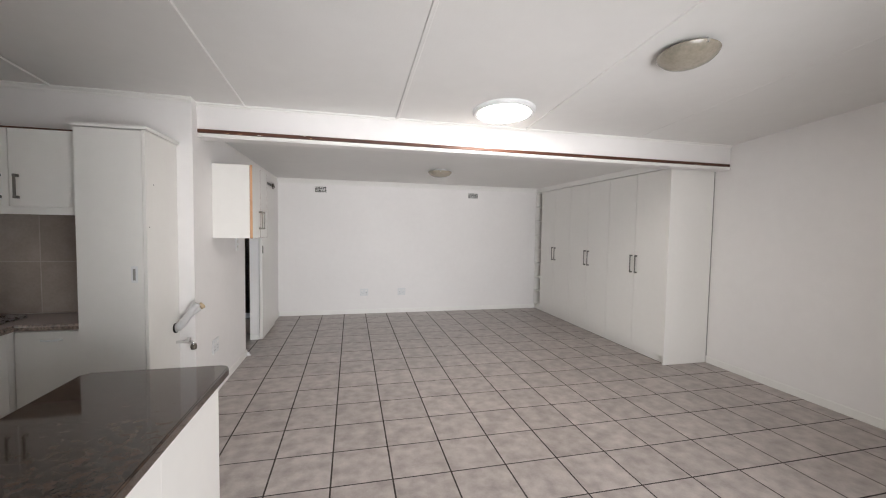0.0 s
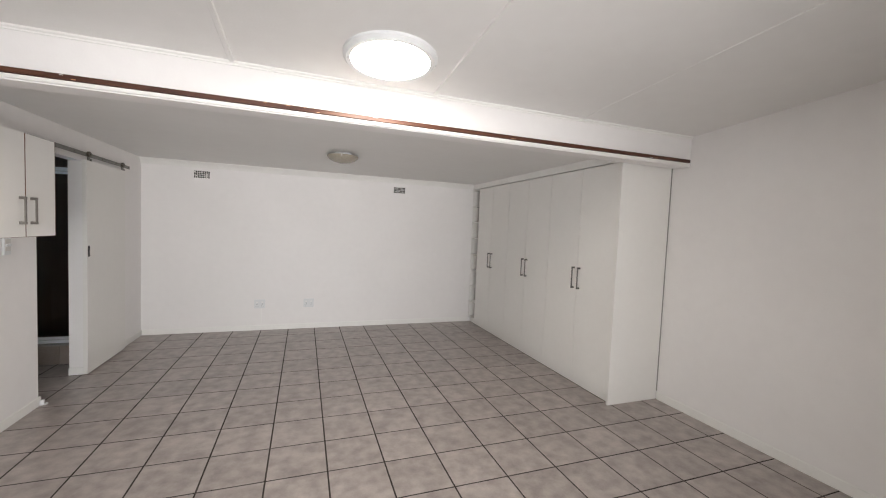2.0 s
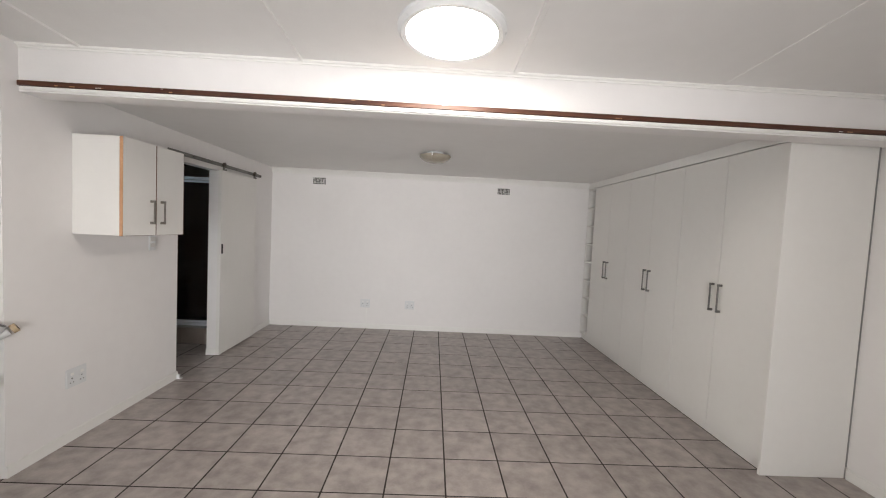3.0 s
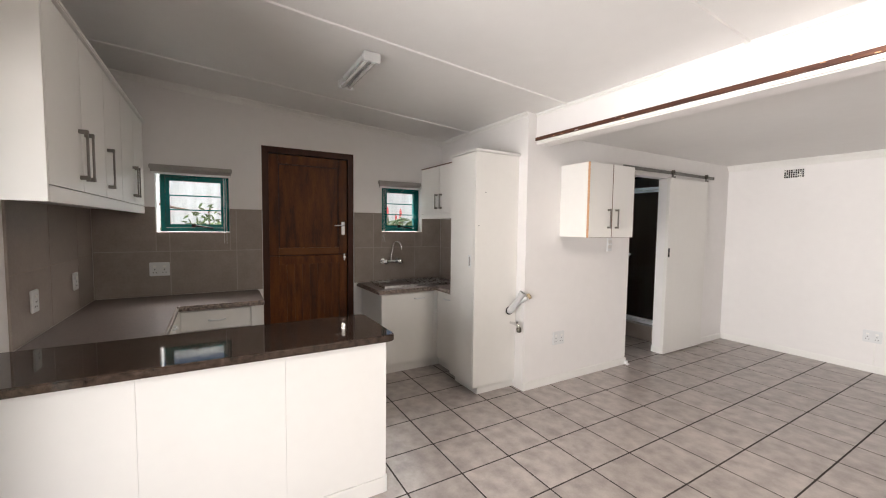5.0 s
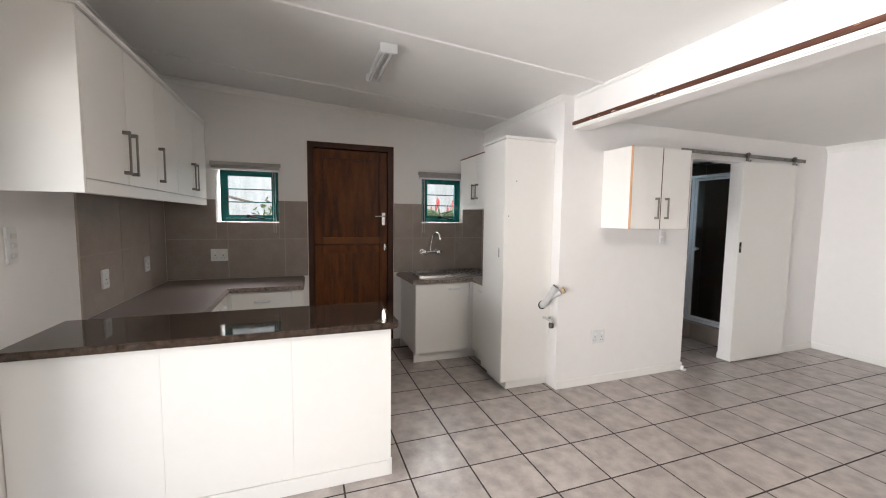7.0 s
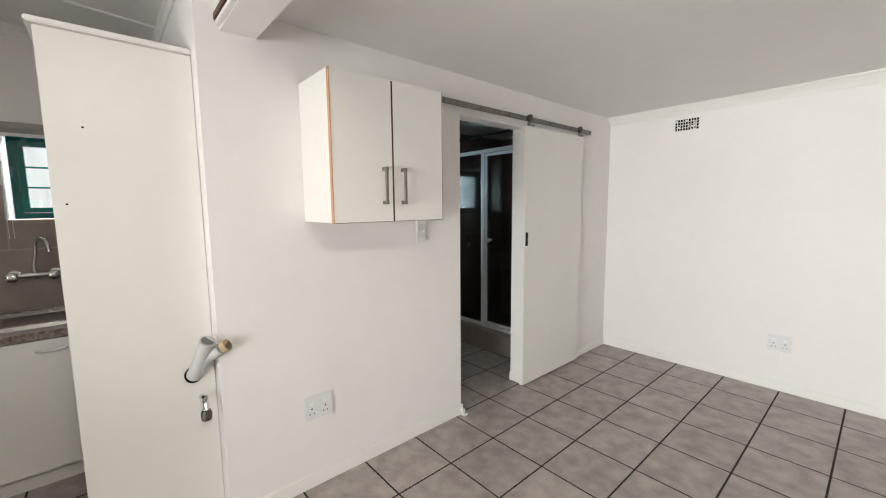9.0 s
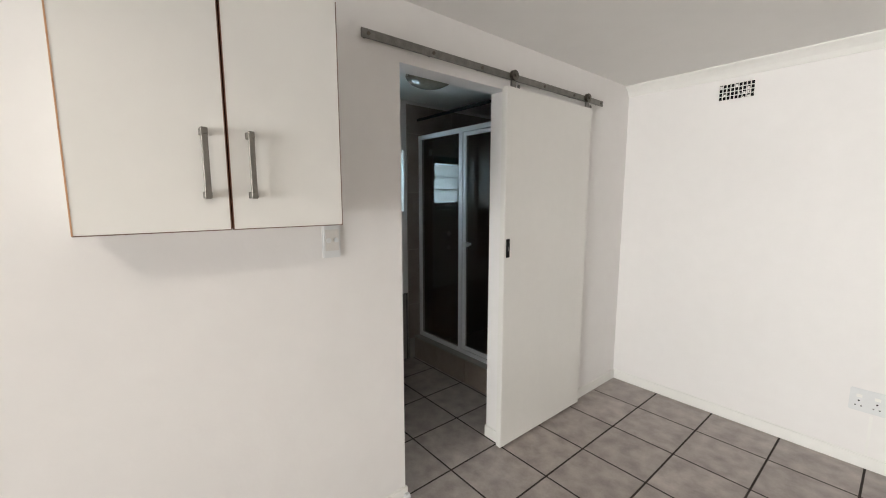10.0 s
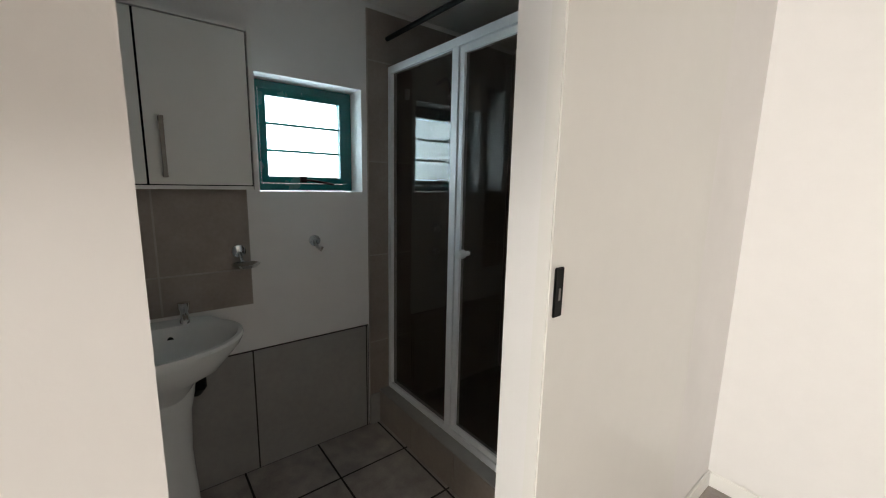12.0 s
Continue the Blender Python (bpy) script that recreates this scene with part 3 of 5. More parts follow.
plate("wall_socket", (-2.15, YS + 0.012, 1.05), (-1, 0, 0), (0, 1, 0), 0.09, 0.12, "socket", "white single socket on brown wall tiles", "socket", "kitchen sockets")
plate("light_switch", (-0.675, YS, 1.30), (-1, 0, 0), (0, 1, 0), 0.07, 0.16, "triple", "white light switch beside the sliding door", "switch")
plate("light_switch", (XL, 4.463, 1.29), (0, 1, 0), (1, 0, 0), 0.074, 0.138, "double", "white double light switch under a wall cupboard", "switch")
single("cable_channel", boxes((0.235, 0.247, YN - 0.010, YN, 0.076, 0.30, 0.002)), TRIM, "thin white cable channel below a socket", "cable channel")


def vent(x0, x1, z0, z1):
    v = thing("air_vent", ((x0 + x1) / 2, YN, z0), "white plastered air vent with rows of small square holes", "vent", "air vents")
    # black sheet paints the darkness deep in the holes; the wall behind is solid
    part("backing", boxes((x0 + 0.002, x1 - 0.002, YN - 0.003, YN - 0.001, z0 + 0.002, z1 - 0.002)), BLACK, v)
    bm, nx, nz, t = bmesh.new(), 9, 4, 0.0038
    for i in range(nx + 1):
        c = x0 + (x1 - x0) * i / nx
        box(bm, c - t / 2, c + t / 2, YN - 0.010, YN - 0.004, z0, z1)
    part("upright_bars", bm, TRIM, v)
    bm = bmesh.new()
    for j in range(nz + 1):
        c = z0 + (z1 - z0) * j / nz
        box(bm, x0, x1, YN - 0.0095, YN - 0.0045, c - t / 2, c + t / 2)
    part("cross_bars", bm, TRIM, v)
    rng = random.Random(round(x0 * 100))
    bm, w_, h_ = bmesh.new(), (x1 - x0) / nx, (z1 - z0) / nz
    for i in range(nx):
        for k in range(nz):
            if rng.random() < (0.6 if x0 < 0 and 2 <= i <= 7 and k < 2 else 0.06):
                box(bm, x0 + i * w_ + 0.0035, x0 + (i + rng.uniform(0.55, 1)) * w_ - 0.0035, YN - 0.0042, YN - 0.0032, z0 + k * h_ + 0.0035, z0 + (k + rng.uniform(0.5, 1)) * h_ - 0.0035)
    tagged(part("paint_blot", bm, TRIM, v, "holes filled with white paint"), kind="stuff")


vent(-0.588, -0.405, 2.062, 2.158)
vent(2.07, 2.25, 2.05, 2.14)


# ---- ceiling lights ----
def dish_light(x, y, z, label, lean=0.0):
    l = thing("ceiling_light", (x, y, z), label, "ceiling light", "dish ceiling lights")
    part("base", lathe(bmesh.new(), [(0, 0.0), (0.085, 0.0), (0.09, -0.02), (0.09, -0.042), (0, -0.042)], (x, y, z)), PLASTIC, l, smooth=True)
    part("dish", lathe(bmesh.new(), [(0.157, -0.030), (0.160, -0.034), (0.152, -0.050), (0.128, -0.073), (0.085, -0.092), (0.04, -0.101), (0, -0.103), (0, -0.097), (0.04, -0.095), (0.083, -0.086), (0.124, -0.068), (0.146, -0.047), (0.152, -0.030), (0.157, -0.030)], (x, y, z)), ALABASTER, l, "cream marbled glass dish", smooth=True)
    for a in (20, 140, 260):
        c, s = math.cos(radians(a)), math.sin(radians(a))
        part("clip", boxes((x + 0.155 * c - 0.006, x + 0.155 * c + 0.006, y + 0.155 * s - 0.006, y + 0.155 * s + 0.006, z - 0.050, z - 0.022, 0.002)), CHROME, l)
    l.rotation_euler.x = lean


dish_light(1.87, 1.93, ceil_z(1.93) + 0.001, "round marbled glass dish light on a sloping ceiling, unlit", math.atan(-0.07))
dish_light(1.15, 5.12, ZLOW + 0.001, "round marbled glass dish light on the low ceiling, unlit")
dish_light(-1.83, 5.47, ZLOW + 0.001, "round glass dish light on the bathroom ceiling, unlit")

sk = thing("skylight", (1.21, 3.055, ceil_z(3.055)), "round glowing tubular skylight with a white rim", "skylight")
tilt = Matrix.Translation((1.21, 3.055, ceil_z(3.055))) @ Matrix.Rotation(math.atan(-0.07), 4, "X")
bm = lathe(bmesh.new(), [(0.215, 0.01), (0.255, 0.01), (0.255, -0.014), (0.238, -0.033), (0.215, -0.030), (0.215, 0.01)], (0, 0, 0), 48)
bmesh.ops.transform(bm, matrix=tilt, verts=bm.verts)
part("rim", bm, PLASTIC, sk, smooth=True)
bm = lathe(bmesh.new(), [(0.2145, -0.020), (0.19, -0.026), (0.12, -0.031), (0, -0.033)], (0, 0, 0), 48)
bmesh.ops.transform(bm, matrix=tilt, verts=bm.verts)
part("diffuser", bm, SKYLIGHT, sk, "glowing white daylight diffuser", smooth=True)

# fluorescent batten over the kitchen
fl = thing("fluorescent_light", (-1.28, 1.89, ceil_z(1.89)), "open twin-tube fluorescent batten on the kitchen ceiling, unlit", "light")
zc = ceil_z(1.89)
part("batten", boxes((-1.58, -0.99, 1.845, 1.935, zc - 0.035, zc - 0.004, 0.004)), PLASTIC, fl)
for e in (-1.58, -1.015):
    part("end_cap", boxes((e - 0.003, e + 0.028, 1.835, 1.945, zc - 0.065, zc - 0.0045, 0.004)), PLASTIC, fl)
for yy in (1.865, 1.915):
    part("tube", tube(bmesh.new(), [(-1.552, yy, zc - 0.052), (-1.018, yy, zc - 0.052)], 0.013, 14), material("tube_glass_a" if yy < 1.9 else "tube_glass_b", (0.7, 0.7, 0.68), (0.62, 0.62, 0.6), 10, 0.15), fl, smooth=True)


# ---- living room ----
w = thing("wardrobe", (3.69, 5.1, 0), "built-in white melamine wardrobe with six tall doors", "wardrobe")
part("body", boxes((3.425, XE - 0.003, 3.632, 6.56, 0.082, 2.185)), BOARD, w)
part("end_panel", boxes((3.392, XE - 0.012, 3.608, 3.631, 0.001, 2.19, 0.002)), BOARD, w, "full-height white end panel")
part("plinth", boxes((3.445, 3.46, 3.633, 6.83, 0.001, 0.081)), BOARD, w)
part("top_filler", boxes((3.405, XE - 0.003, 3.608, YN - 0.002, 2.192, ZLOW - 0.001)), TRIM, w)
# dark grey strip paints the shade of the open gap beside the wall
part("wall_filler", boxes((XE - 0.011, XE - 0.001, 3.609, 3.63, 0.078, 2.19)), material("gap_shade_grey", (0.25, 0.245, 0.235), (0.2, 0.195, 0.19), 10, 0.8), w)
ys = [3.634, 4.138, 4.648, 5.124, 5.60, 6.08, 6.56]
for k in range(6):
    dr = part("door", boxes((3.402, 3.421, ys[k] + 0.002, ys[k + 1] - 0.002, 0.088, 2.182, 0.0015)), BOARD, w)
    yh = ys[k + 1] - 0.042 if k % 2 == 0 else ys[k] + 0.042
    bar_handle(dr, (3.402, yh, 1.09), (0, 0, 1), 0.22, (-1, 0, 0), DARKMETAL, label="dark grey bow handle")
sh = thing("open_shelf_unit", (3.7, 6.7, 0.082), "narrow white open shelf unit between wardrobe and wall", "shelf unit")
part("side", boxes((3.41, XE - 0.003, 6.562, 6.578, 0.082, 2.188)), BOARD, sh)
part("side", boxes((3.41, XE - 0.003, 6.81, 6.826, 0.082, 2.188)), BOARD, sh)
part("back", boxes((3.72, 3.73, 6.578, 6.81, 0.082, 2.188)), BOARD, sh)
for k in range(9):
    z = 0.082 + k * 0.2608
    part("shelf", boxes((3.412, 3.72, 6.5785, 6.8095, z, z + 0.017, 0.001)), BOARD, sh)

c = thing("wall_cupboard", (XL, 4.06, 1.37), "white two-door wall cupboard with orange-brown raw door edges", "cupboard")
part("carcass", boxes((XL + 0.001, -0.868, 3.756, 4.366, 1.372, 2.012, 0.001)), BOARD, c)
part("door_gap", boxes((-0.868, -0.8655, 3.76, 4.362, 1.376, 2.008)), EDGE_DARK, c)
for y0, y1, e in ((3.756, 4.058, 3.757), (4.064, 4.366, 4.3655)):
    dr = part("door", boxes((-0.8645, -0.846, y0, y1, 1.371, 2.012, 0.001)), BOARD, c)
    part("edging", boxes((-0.865, -0.845, e - 0.002 if e < 4 else e, e + 0.001 if e < 4 else e + 0.0015, 1.371, 2.012)), EDGE if e < 4 else EDGE_DARK, dr, "raw orange-brown board edge" if e < 4 else "")
    part("inner_edge", boxes((-0.865, -0.8455, y1 - 0.0012 if e < 4 else y0 - 0.0012, y1 + 0.0012 if e < 4 else y0 + 0.0012, 1.372, 2.011)), EDGE_DARK, dr)
    part("lower_edge", boxes((-0.865, -0.8452, y0, y1, 1.3695, 1.3715)), EDGE_DARK, dr)
    bar_handle(dr, (-0.846, 4.008 if e < 4 else 4.112, 1.535), (0, 0, 1), 0.17, (1, 0, 0))

# waste pipe and stop valve in the corner by the tall cupboard
p = thing("waste_pipe", (-1.272, 3.27, 0.72), "grey plastic waste pipe branch sticking out of a cupboard side", "pipe")
part("elbow", tube(bmesh.new(), [(-1.271, 3.266, 0.712), (-1.25, 3.268, 0.718), (-1.228, 3.272, 0.74), (-1.205, 3.28, 0.775), (-1.165, 3.298, 0.845), (-1.15, 3.304, 0.87)], [0.029, 0.031, 0.03, 0.028, 0.026, 0.026], 18), PVC, p, smooth=True)
part("socket_ring", tube(bmesh.new(), [(-1.157, 3.301, 0.858), (-1.140, 3.309, 0.888)], 0.0305, 18), PVC, p, smooth=True)
# pipe end is closed; a dark disc paints the shade of its bore
part("pipe_mouth", tube(bmesh.new(), [(-1.140, 3.309, 0.8882), (-1.1397, 3.3092, 0.8888)], 0.025, 18), material("pipe_shade_grey", (0.16, 0.16, 0.16), None, 10, 0.6), p)
br = part("branch", tube(bmesh.new(), [(-1.21, 3.282, 0.77), (-1.18, 3.315, 0.81), (-1.142, 3.356, 0.842)], 0.025, 18), PVC, p, smooth=True)
part("coupling", tube(bmesh.new(), [(-1.135, 3.363, 0.848), (-1.121, 3.378, 0.86)], 0.0252, 18), BEIGE, br, "beige pipe end", smooth=True)
# same for the branch: dark brown disc as the shaded bore
part("mouth", tube(bmesh.new(), [(-1.121, 3.378, 0.86), (-1.1206, 3.3784, 0.8604)], 0.02, 14), material("coupling_shade_brown", (0.14, 0.10, 0.06), None, 10, 0.7), br)
part("side_collar", tube(bmesh.new(), [(-1.2715, 3.266, 0.711), (-1.262, 3.266, 0.712)], 0.036, 18), BLACK, p)
v = thing("stop_valve", (-1.272, 3.288, 0.6), "small tarnished metal stop valve with dark handle", "valve")
part("spout", tube(bmesh.new(), [(-1.2715, 3.289, 0.60), (-1.24, 3.289, 0.602), (-1.20, 3.288, 0.602), (-1.17, 3.287, 0.598), (-1.158, 3.286, 0.58)], [0.011, 0.011, 0.015, 0.015, 0.012], 12), CHROME, v, smooth=True)
part("knob", lathe(bmesh.new(), [(0, 0.0), (0.018, 0.0), (0.022, -0.015), (0.02, -0.04), (0.012, -0.045), (0, -0.045)], (-1.156, 3.286, 0.583), 14), BRASS, v, smooth=True)
part("cap", tube(bmesh.new(), [(-1.19, 3.288, 0.604), (-1.185, 3.288, 0.632)], 0.013, 12), CHROME, v, smooth=True)


# ---- kitchen ----
ZK, TK = 0.838, 0.036
XF, YF = -2.05, 0.762
YNF = 2.975


def worktop(name, poly, label, z1=ZK, t=TK, mat=LAMINATE, bevel=0.012):
    bm = bmesh.new()
    lo = [bm.verts.new((x, y, z1 - t)) for x, y in poly]
    hi = [bm.verts.new((x, y, z1)) for x, y in poly]
    n = len(poly)
    bm.faces.new(lo[::-1]), bm.faces.new(hi)
    for k in range(n):
        bm.faces.new((lo[k], lo[(k + 1) % n], hi[(k + 1) % n], hi[k]))
    bmesh.ops.recalc_face_normals(bm, faces=bm.faces)
    if bevel:
        bmesh.ops.bevel(bm, geom=[e for e in bm.edges if all(v.co.z > z1 - 1e-4 for v in e.verts)], offset=bevel, segments=3, affect="EDGES")
    ob = single(name, bm, mat, label, "worktop", smooth=True)
    ob.data.materials.append(LAMEDGE)
    for p in ob.data.polygons:
        if abs(p.normal.z) < 0.9:
            p.material_index = 1
    return ob


def base_unit(label, front, a0, a1, back, axis, out, doors, drawer=False, handle_at=None):
    """A kitchen base unit: its front plane across axis, from a0 to a1 along it."""
    u = thing("base_cupboard", ((front + back) / 2 if axis == "x" else (a0 + a1) / 2, (a0 + a1) / 2 if axis == "x" else (front + back) / 2, 0.0), label, "cupboard", "kitchen base cupboards")

    def bx(d0, d1, b0, b1, z0, z1, bev=0.0):
        d0, d1 = sorted((d0, d1))
        return boxes((d0, d1, b0, b1, z0, z1, bev) if axis == "x" else (b0, b1, d0, d1, z0, z1, bev))

    part("carcass", bx(front - out * 0.021, back, a0, a1, 0.1, ZK - TK - 0.002), BOARD, u)
    part("plinth", bx(front - out * 0.06, front - out * 0.075, a0, a1, 0.001, 0.1), BOARD, u)
    w = (a1 - a0) / doors
    for k in range(doors):
        b0, b1 = a0 + k * w + 0.002, a0 + (k + 1) * w - 0.002
        zt = ZK - TK - 0.012
        if drawer:
            dw = part("drawer_front", bx(front - out * 0.02, front, b0, b1, zt - 0.15, zt, 0.0015), BOARD, u)
            d_handle(dw, (front, (b0 + b1) / 2, zt - 0.075) if axis == "x" else ((b0 + b1) / 2, front, zt - 0.075), (0, 1, 0) if axis == "x" else (1, 0, 0), (out, 0, 0) if axis == "x" else (0, out, 0))
            zt -= 0.155
        dr = part("door", bx(front - out * 0.02, front, b0, b1, 0.105, zt, 0.0015), BOARD, u)
        if not drawer:
            h = handle_at if handle_at is not None else (b0 + b1) / 2
            d_handle(dr, (front, h, zt - 0.055) if axis == "x" else (h, front, zt - 0.055), (0, 1, 0) if axis == "x" else (1, 0, 0), (out, 0, 0) if axis == "x" else (0, out, 0))
    return u


single("end_filler", boxes((XF - 0.022, XF - 0.001, 1.262, 1.352, 0.001, ZK - TK - 0.003, 0.001), (XW + 0.002, XF - 0.0225, 1.335, 1.352, 0.001, ZK - TK - 0.003)), BOARD, "white filler strip and end panel beside the garden door", "filler strip")
base_unit("white base cupboard with a drawer, next to the garden door", XF, YF + 0.03, 1.26, XW + 0.002, "x", 1, 1, drawer=True)
base_unit("white base cupboard under the corner worktop", YF, -1.55, -1.045, YS + 0.002, "y", 1, 1)
base_unit("white base cupboard under the long worktop", YF, -2.06, -1.55, YS + 0.002, "y", 1, 1)
base_unit("white base cupboard under the sink", XF, 2.372, 2.935, XW + 0.002, "x", 1, 1, handle_at=2.77)
base_unit("narrow white base cupboard beside the tall cupboard", YNF, -2.048, -1.657, YK - 0.002, "y", -1, 1, handle_at=-1.85)
single("corner_filler", boxes((XF - 0.022, XF - 0.003, YF + 0.001, YF + 0.0285, 0.1, ZK - TK - 0.003)), BOARD, "white corner filler strip below the long worktop", "filler strip")
single("corner_filler", boxes((XF - 0.02, XF - 0.002, 2.937, YNF + 0.02, 0.1, ZK - TK - 0.003)), BOARD, "white corner filler strip between base cupboards", "filler strip")
single("corner_plinth", boxes((XF - 0.075, XF - 0.06, 2.937, YNF + 0.078, 0.001, 0.1), (XF - 0.059, -2.05, YNF + 0.06, YNF + 0.075, 0.001, 0.1)), BOARD, "white plinth in the corner below the base cupboards", "plinth")
worktop("worktop", [(XW + 0.001, YS + 0.001), (-1.042, YS + 0.001), (-1.042, YF + 0.02), (XF + 0.02, YF + 0.02), (XF + 0.02, 1.36), (XW + 0.001, 1.372)], "speckled brown laminate kitchen worktop with rounded front edge")
worktop("worktop", [(XW + 0.001, 2.318), (XF + 0.025, 2.335), (XF + 0.025, YNF - 0.025), (-1.657, YNF - 0.025), (-1.657, YK - 0.001), (XW + 0.001, YK - 0.001)], "speckled brown laminate worktop around the sink")
single("worktop_joint", boxes((XF - 0.018, XF + 0.014, YF + 0.021, YF + 0.024, ZK - 0.003, ZK + 0.0015)), ALU, "thin aluminium strip at the worktop joint", "joint strip")

# peninsula
pn = thing("peninsula", (-0.77, 1.0, 0), "white panelled kitchen peninsula carrying a granite top", "kitchen counter")
for y0, y1 in ((YS + 0.005, 0.7393), (0.7400, 1.2997), (1.3004, 1.806)):
    part("panel", boxes((-0.565, -0.54, y0, y1, 0.088, 0.842, 0.0004)), BOARD, pn)
part("plinth", boxes((-0.56, -0.534, YS + 0.005, 1.803, 0.001, 0.085, 0.002)), BOARD, pn)
part("end_panel", boxes((-0.98, -0.566, 1.785, 1.81, 0.001, 0.842, 0.0012)), BOARD, pn)
part("plinth_end", boxes((-0.5395, -0.536, 1.79, 1.812, 0.001, 0.1, 0.001)), TRIM, pn)
part("back_panel", boxes((-0.998, -0.981, YS + 0.005, 1.81, 0.001, 0.842)), BOARD, pn)
bm = bmesh.new()
poly = [(-1.04, YS + 0.001), (-0.505, YS + 0.001), (-0.500, 1.81), (-0.512, 1.838), (-0.54, 1.848), (-1.01, 1.85), (-1.04, 1.82)]
lo = [bm.verts.new((x, y, 0.8425)) for x, y in poly]
hi = [bm.verts.new((x, y, 0.880)) for x, y in poly]
bm.faces.new(lo[::-1]), bm.faces.new(hi)
for k in range(len(poly)):
    bm.faces.new((lo[k], lo[(k + 1) % len(poly)], hi[(k + 1) % len(poly)], hi[k]))
bmesh.ops.recalc_face_normals(bm, faces=bm.faces)
bmesh.ops.bevel(bm, geom=[e for e in bm.edges if abs(e.verts[0].co.z - e.verts[1].co.z) < 1e-4], offset=0.006, segments=3, affect="EDGES")
single("granite_top", bm, GRANITE, "polished dark brown granite counter top", "worktop", smooth=True)

# upper cupboards along the south wall
for x0, x1, h in ((-0.925, -0.505, "-"), (-1.345, -0.925, "+"), (-1.765, -1.345, "+"), (-2.185, -1.765, "-"), (-2.62, -2.185, "+")):
    u = thing("upper_cupboard", ((x0 + x1) / 2, YS, 1.525), "white upper kitchen cupboard with a steel bar handle", "cupboard", "upper kitchen cupboards")
    part("carcass", boxes((x0 + 0.0005, x1 - 0.0005, YS + 0.002, 0.510, 1.575, 2.262)), BOARD, u)
    dr = part("door", boxes((x0 + 0.0015, x1 - 0.0015, 0.512, 0.53, 1.588, 2.258, 0.0012)), BOARD, u)
    bar_handle(dr, (x0 + 0.045 if h == "-" else x1 - 0.045, 0.53, 1.745), (0, 0, 1), 0.215, (0, 1, 0))
u = thing("cupboard_trim", (-1.5, YS, 1.525), "white end panel, cornice and light rail of the upper cupboards", "cupboard trim")
part("end_panel", boxes((-0.504, -0.488, YS + 0.002, 0.53, 1.527, 2.262, 0.001)), BOARD, u)
part("light_rail", boxes((-2.62, -0.505, 0.505, 0.53, 1.527, 1.583, 0.0015)), BOARD, u)
part("bottom_board", boxes((-2.62, -0.505, YS + 0.002, 0.503, 1.556, 1.5745)), BOARD, u)
part("cornice", boxes((-2.63, -0.475, YS + 0.002, 0.545, 2.264, 2.284, 0.004)), TRIM, u)

# tall and small cupboards on the end wall
YT = 2.888
t = thing("tall_cupboard", (-1.465, 3.12, 0), "tall white broom cupboard with a recessed white pull", "cupboard")
part("carcass", boxes((-1.655, -1.291, YT + 0.021, YK - 0.002, 0.085, 2.072)), BOARD, t)
part("side_panel", boxes((-1.29, -1.272, YT, YK - 0.002, 0.075, 2.072, 0.001)), BOARD, t)
dr = part("door", boxes((-1.654, -1.293, YT, YT + 0.019, 0.085, 2.068, 0.0012)), BOARD, t)
pl = part("pull", boxes((-1.362, -1.325, YT - 0.004, YT - 0.0002, 1.105, 1.21, 0.0015)), PLASTIC, dr, "white recessed pull")
# flat grey slab on the pull; its colour carries the shade of the recess
part("pull_hollow", boxes((-1.352, -1.337, YT - 0.0052, YT - 0.004, 1.12, 1.195)), material("hollow_shade_grey", (0.30, 0.29, 0.275), None, 10, 0.5), pl)
part("plinth", boxes((-1.655, -1.300, YT + 0.065, YK - 0.002, 0.001, 0.084)), BOARD, t)
part("cornice", boxes((-1.665, -1.250, YT - 0.018, YK - 0.002, 2.074, 2.094, 0.004)), TRIM, t)
for yy, zz in ((2.925, 1.46), (2.99, 1.74)):
    part("peg_hole", tube(bmesh.new(), [(-1.2725, yy, zz), (-1.2712, yy, zz)], 0.004, 8), BLACK, t)
u = thing("upper_cupboard", (-2.05, 3.17, 1.53), "small white two-door upper cupboard over the sink corner", "cupboard")
YU = 2.985
part("carcass", boxes((-2.44, -1.657, YU + 0.02, YK - 0.002, 1.575, 2.058)), BOARD, u)
part("light_rail", boxes((-2.44, -1.657, YU, YU + 0.02, 1.53, 1.574, 0.0015)), BOARD, u)
part("side", boxes((-2.44, -2.424, YU + 0.021, YK - 0.002, 1.53, 1.5745)), BOARD, u)
part("cornice", boxes((-2.448, -1.657, YU - 0.008, YK - 0.002, 2.0595, 2.064)), EDGE_DARK, u)
for x0, x1, h in ((-2.44, -2.05, -2.092), (-2.046, -1.657, -2.002)):
    dr = part("door", boxes((x0 + 0.001, x1 - 0.001, YU, YU + 0.018, 1.578, 2.056, 0.0012)), BOARD, u)
    bar_handle(dr, (h, YU, 1.70), (0, 0, 1), 0.15, (0, -1, 0))

# sink and tap
s = thing("sink", (-2.33, 2.65, ZK), "stainless steel sink let into a speckled worktop", "sink")
bm = bmesh.new()
x0, x1, y0, y1 = -2.555, -2.12, 2.43, 3.20
bx0, bx1, by0, by1 = -2.52, -2.155, 2.47, 2.84
zt = ZK + 0.022
V = lambda x, y, z: bm.verts.new((x, y, z))
o = [V(x0, y0, ZK + 0.0015), V(x1, y0, ZK + 0.0015), V(x1, y1, ZK + 0.0015), V(x0, y1, ZK + 0.0015)]
o2 = [V(x0 + 0.006, y0 + 0.006, zt), V(x1 - 0.006, y0 + 0.006, zt), V(x1 - 0.006, y1 - 0.006, zt), V(x0 + 0.006, y1 - 0.006, zt)]
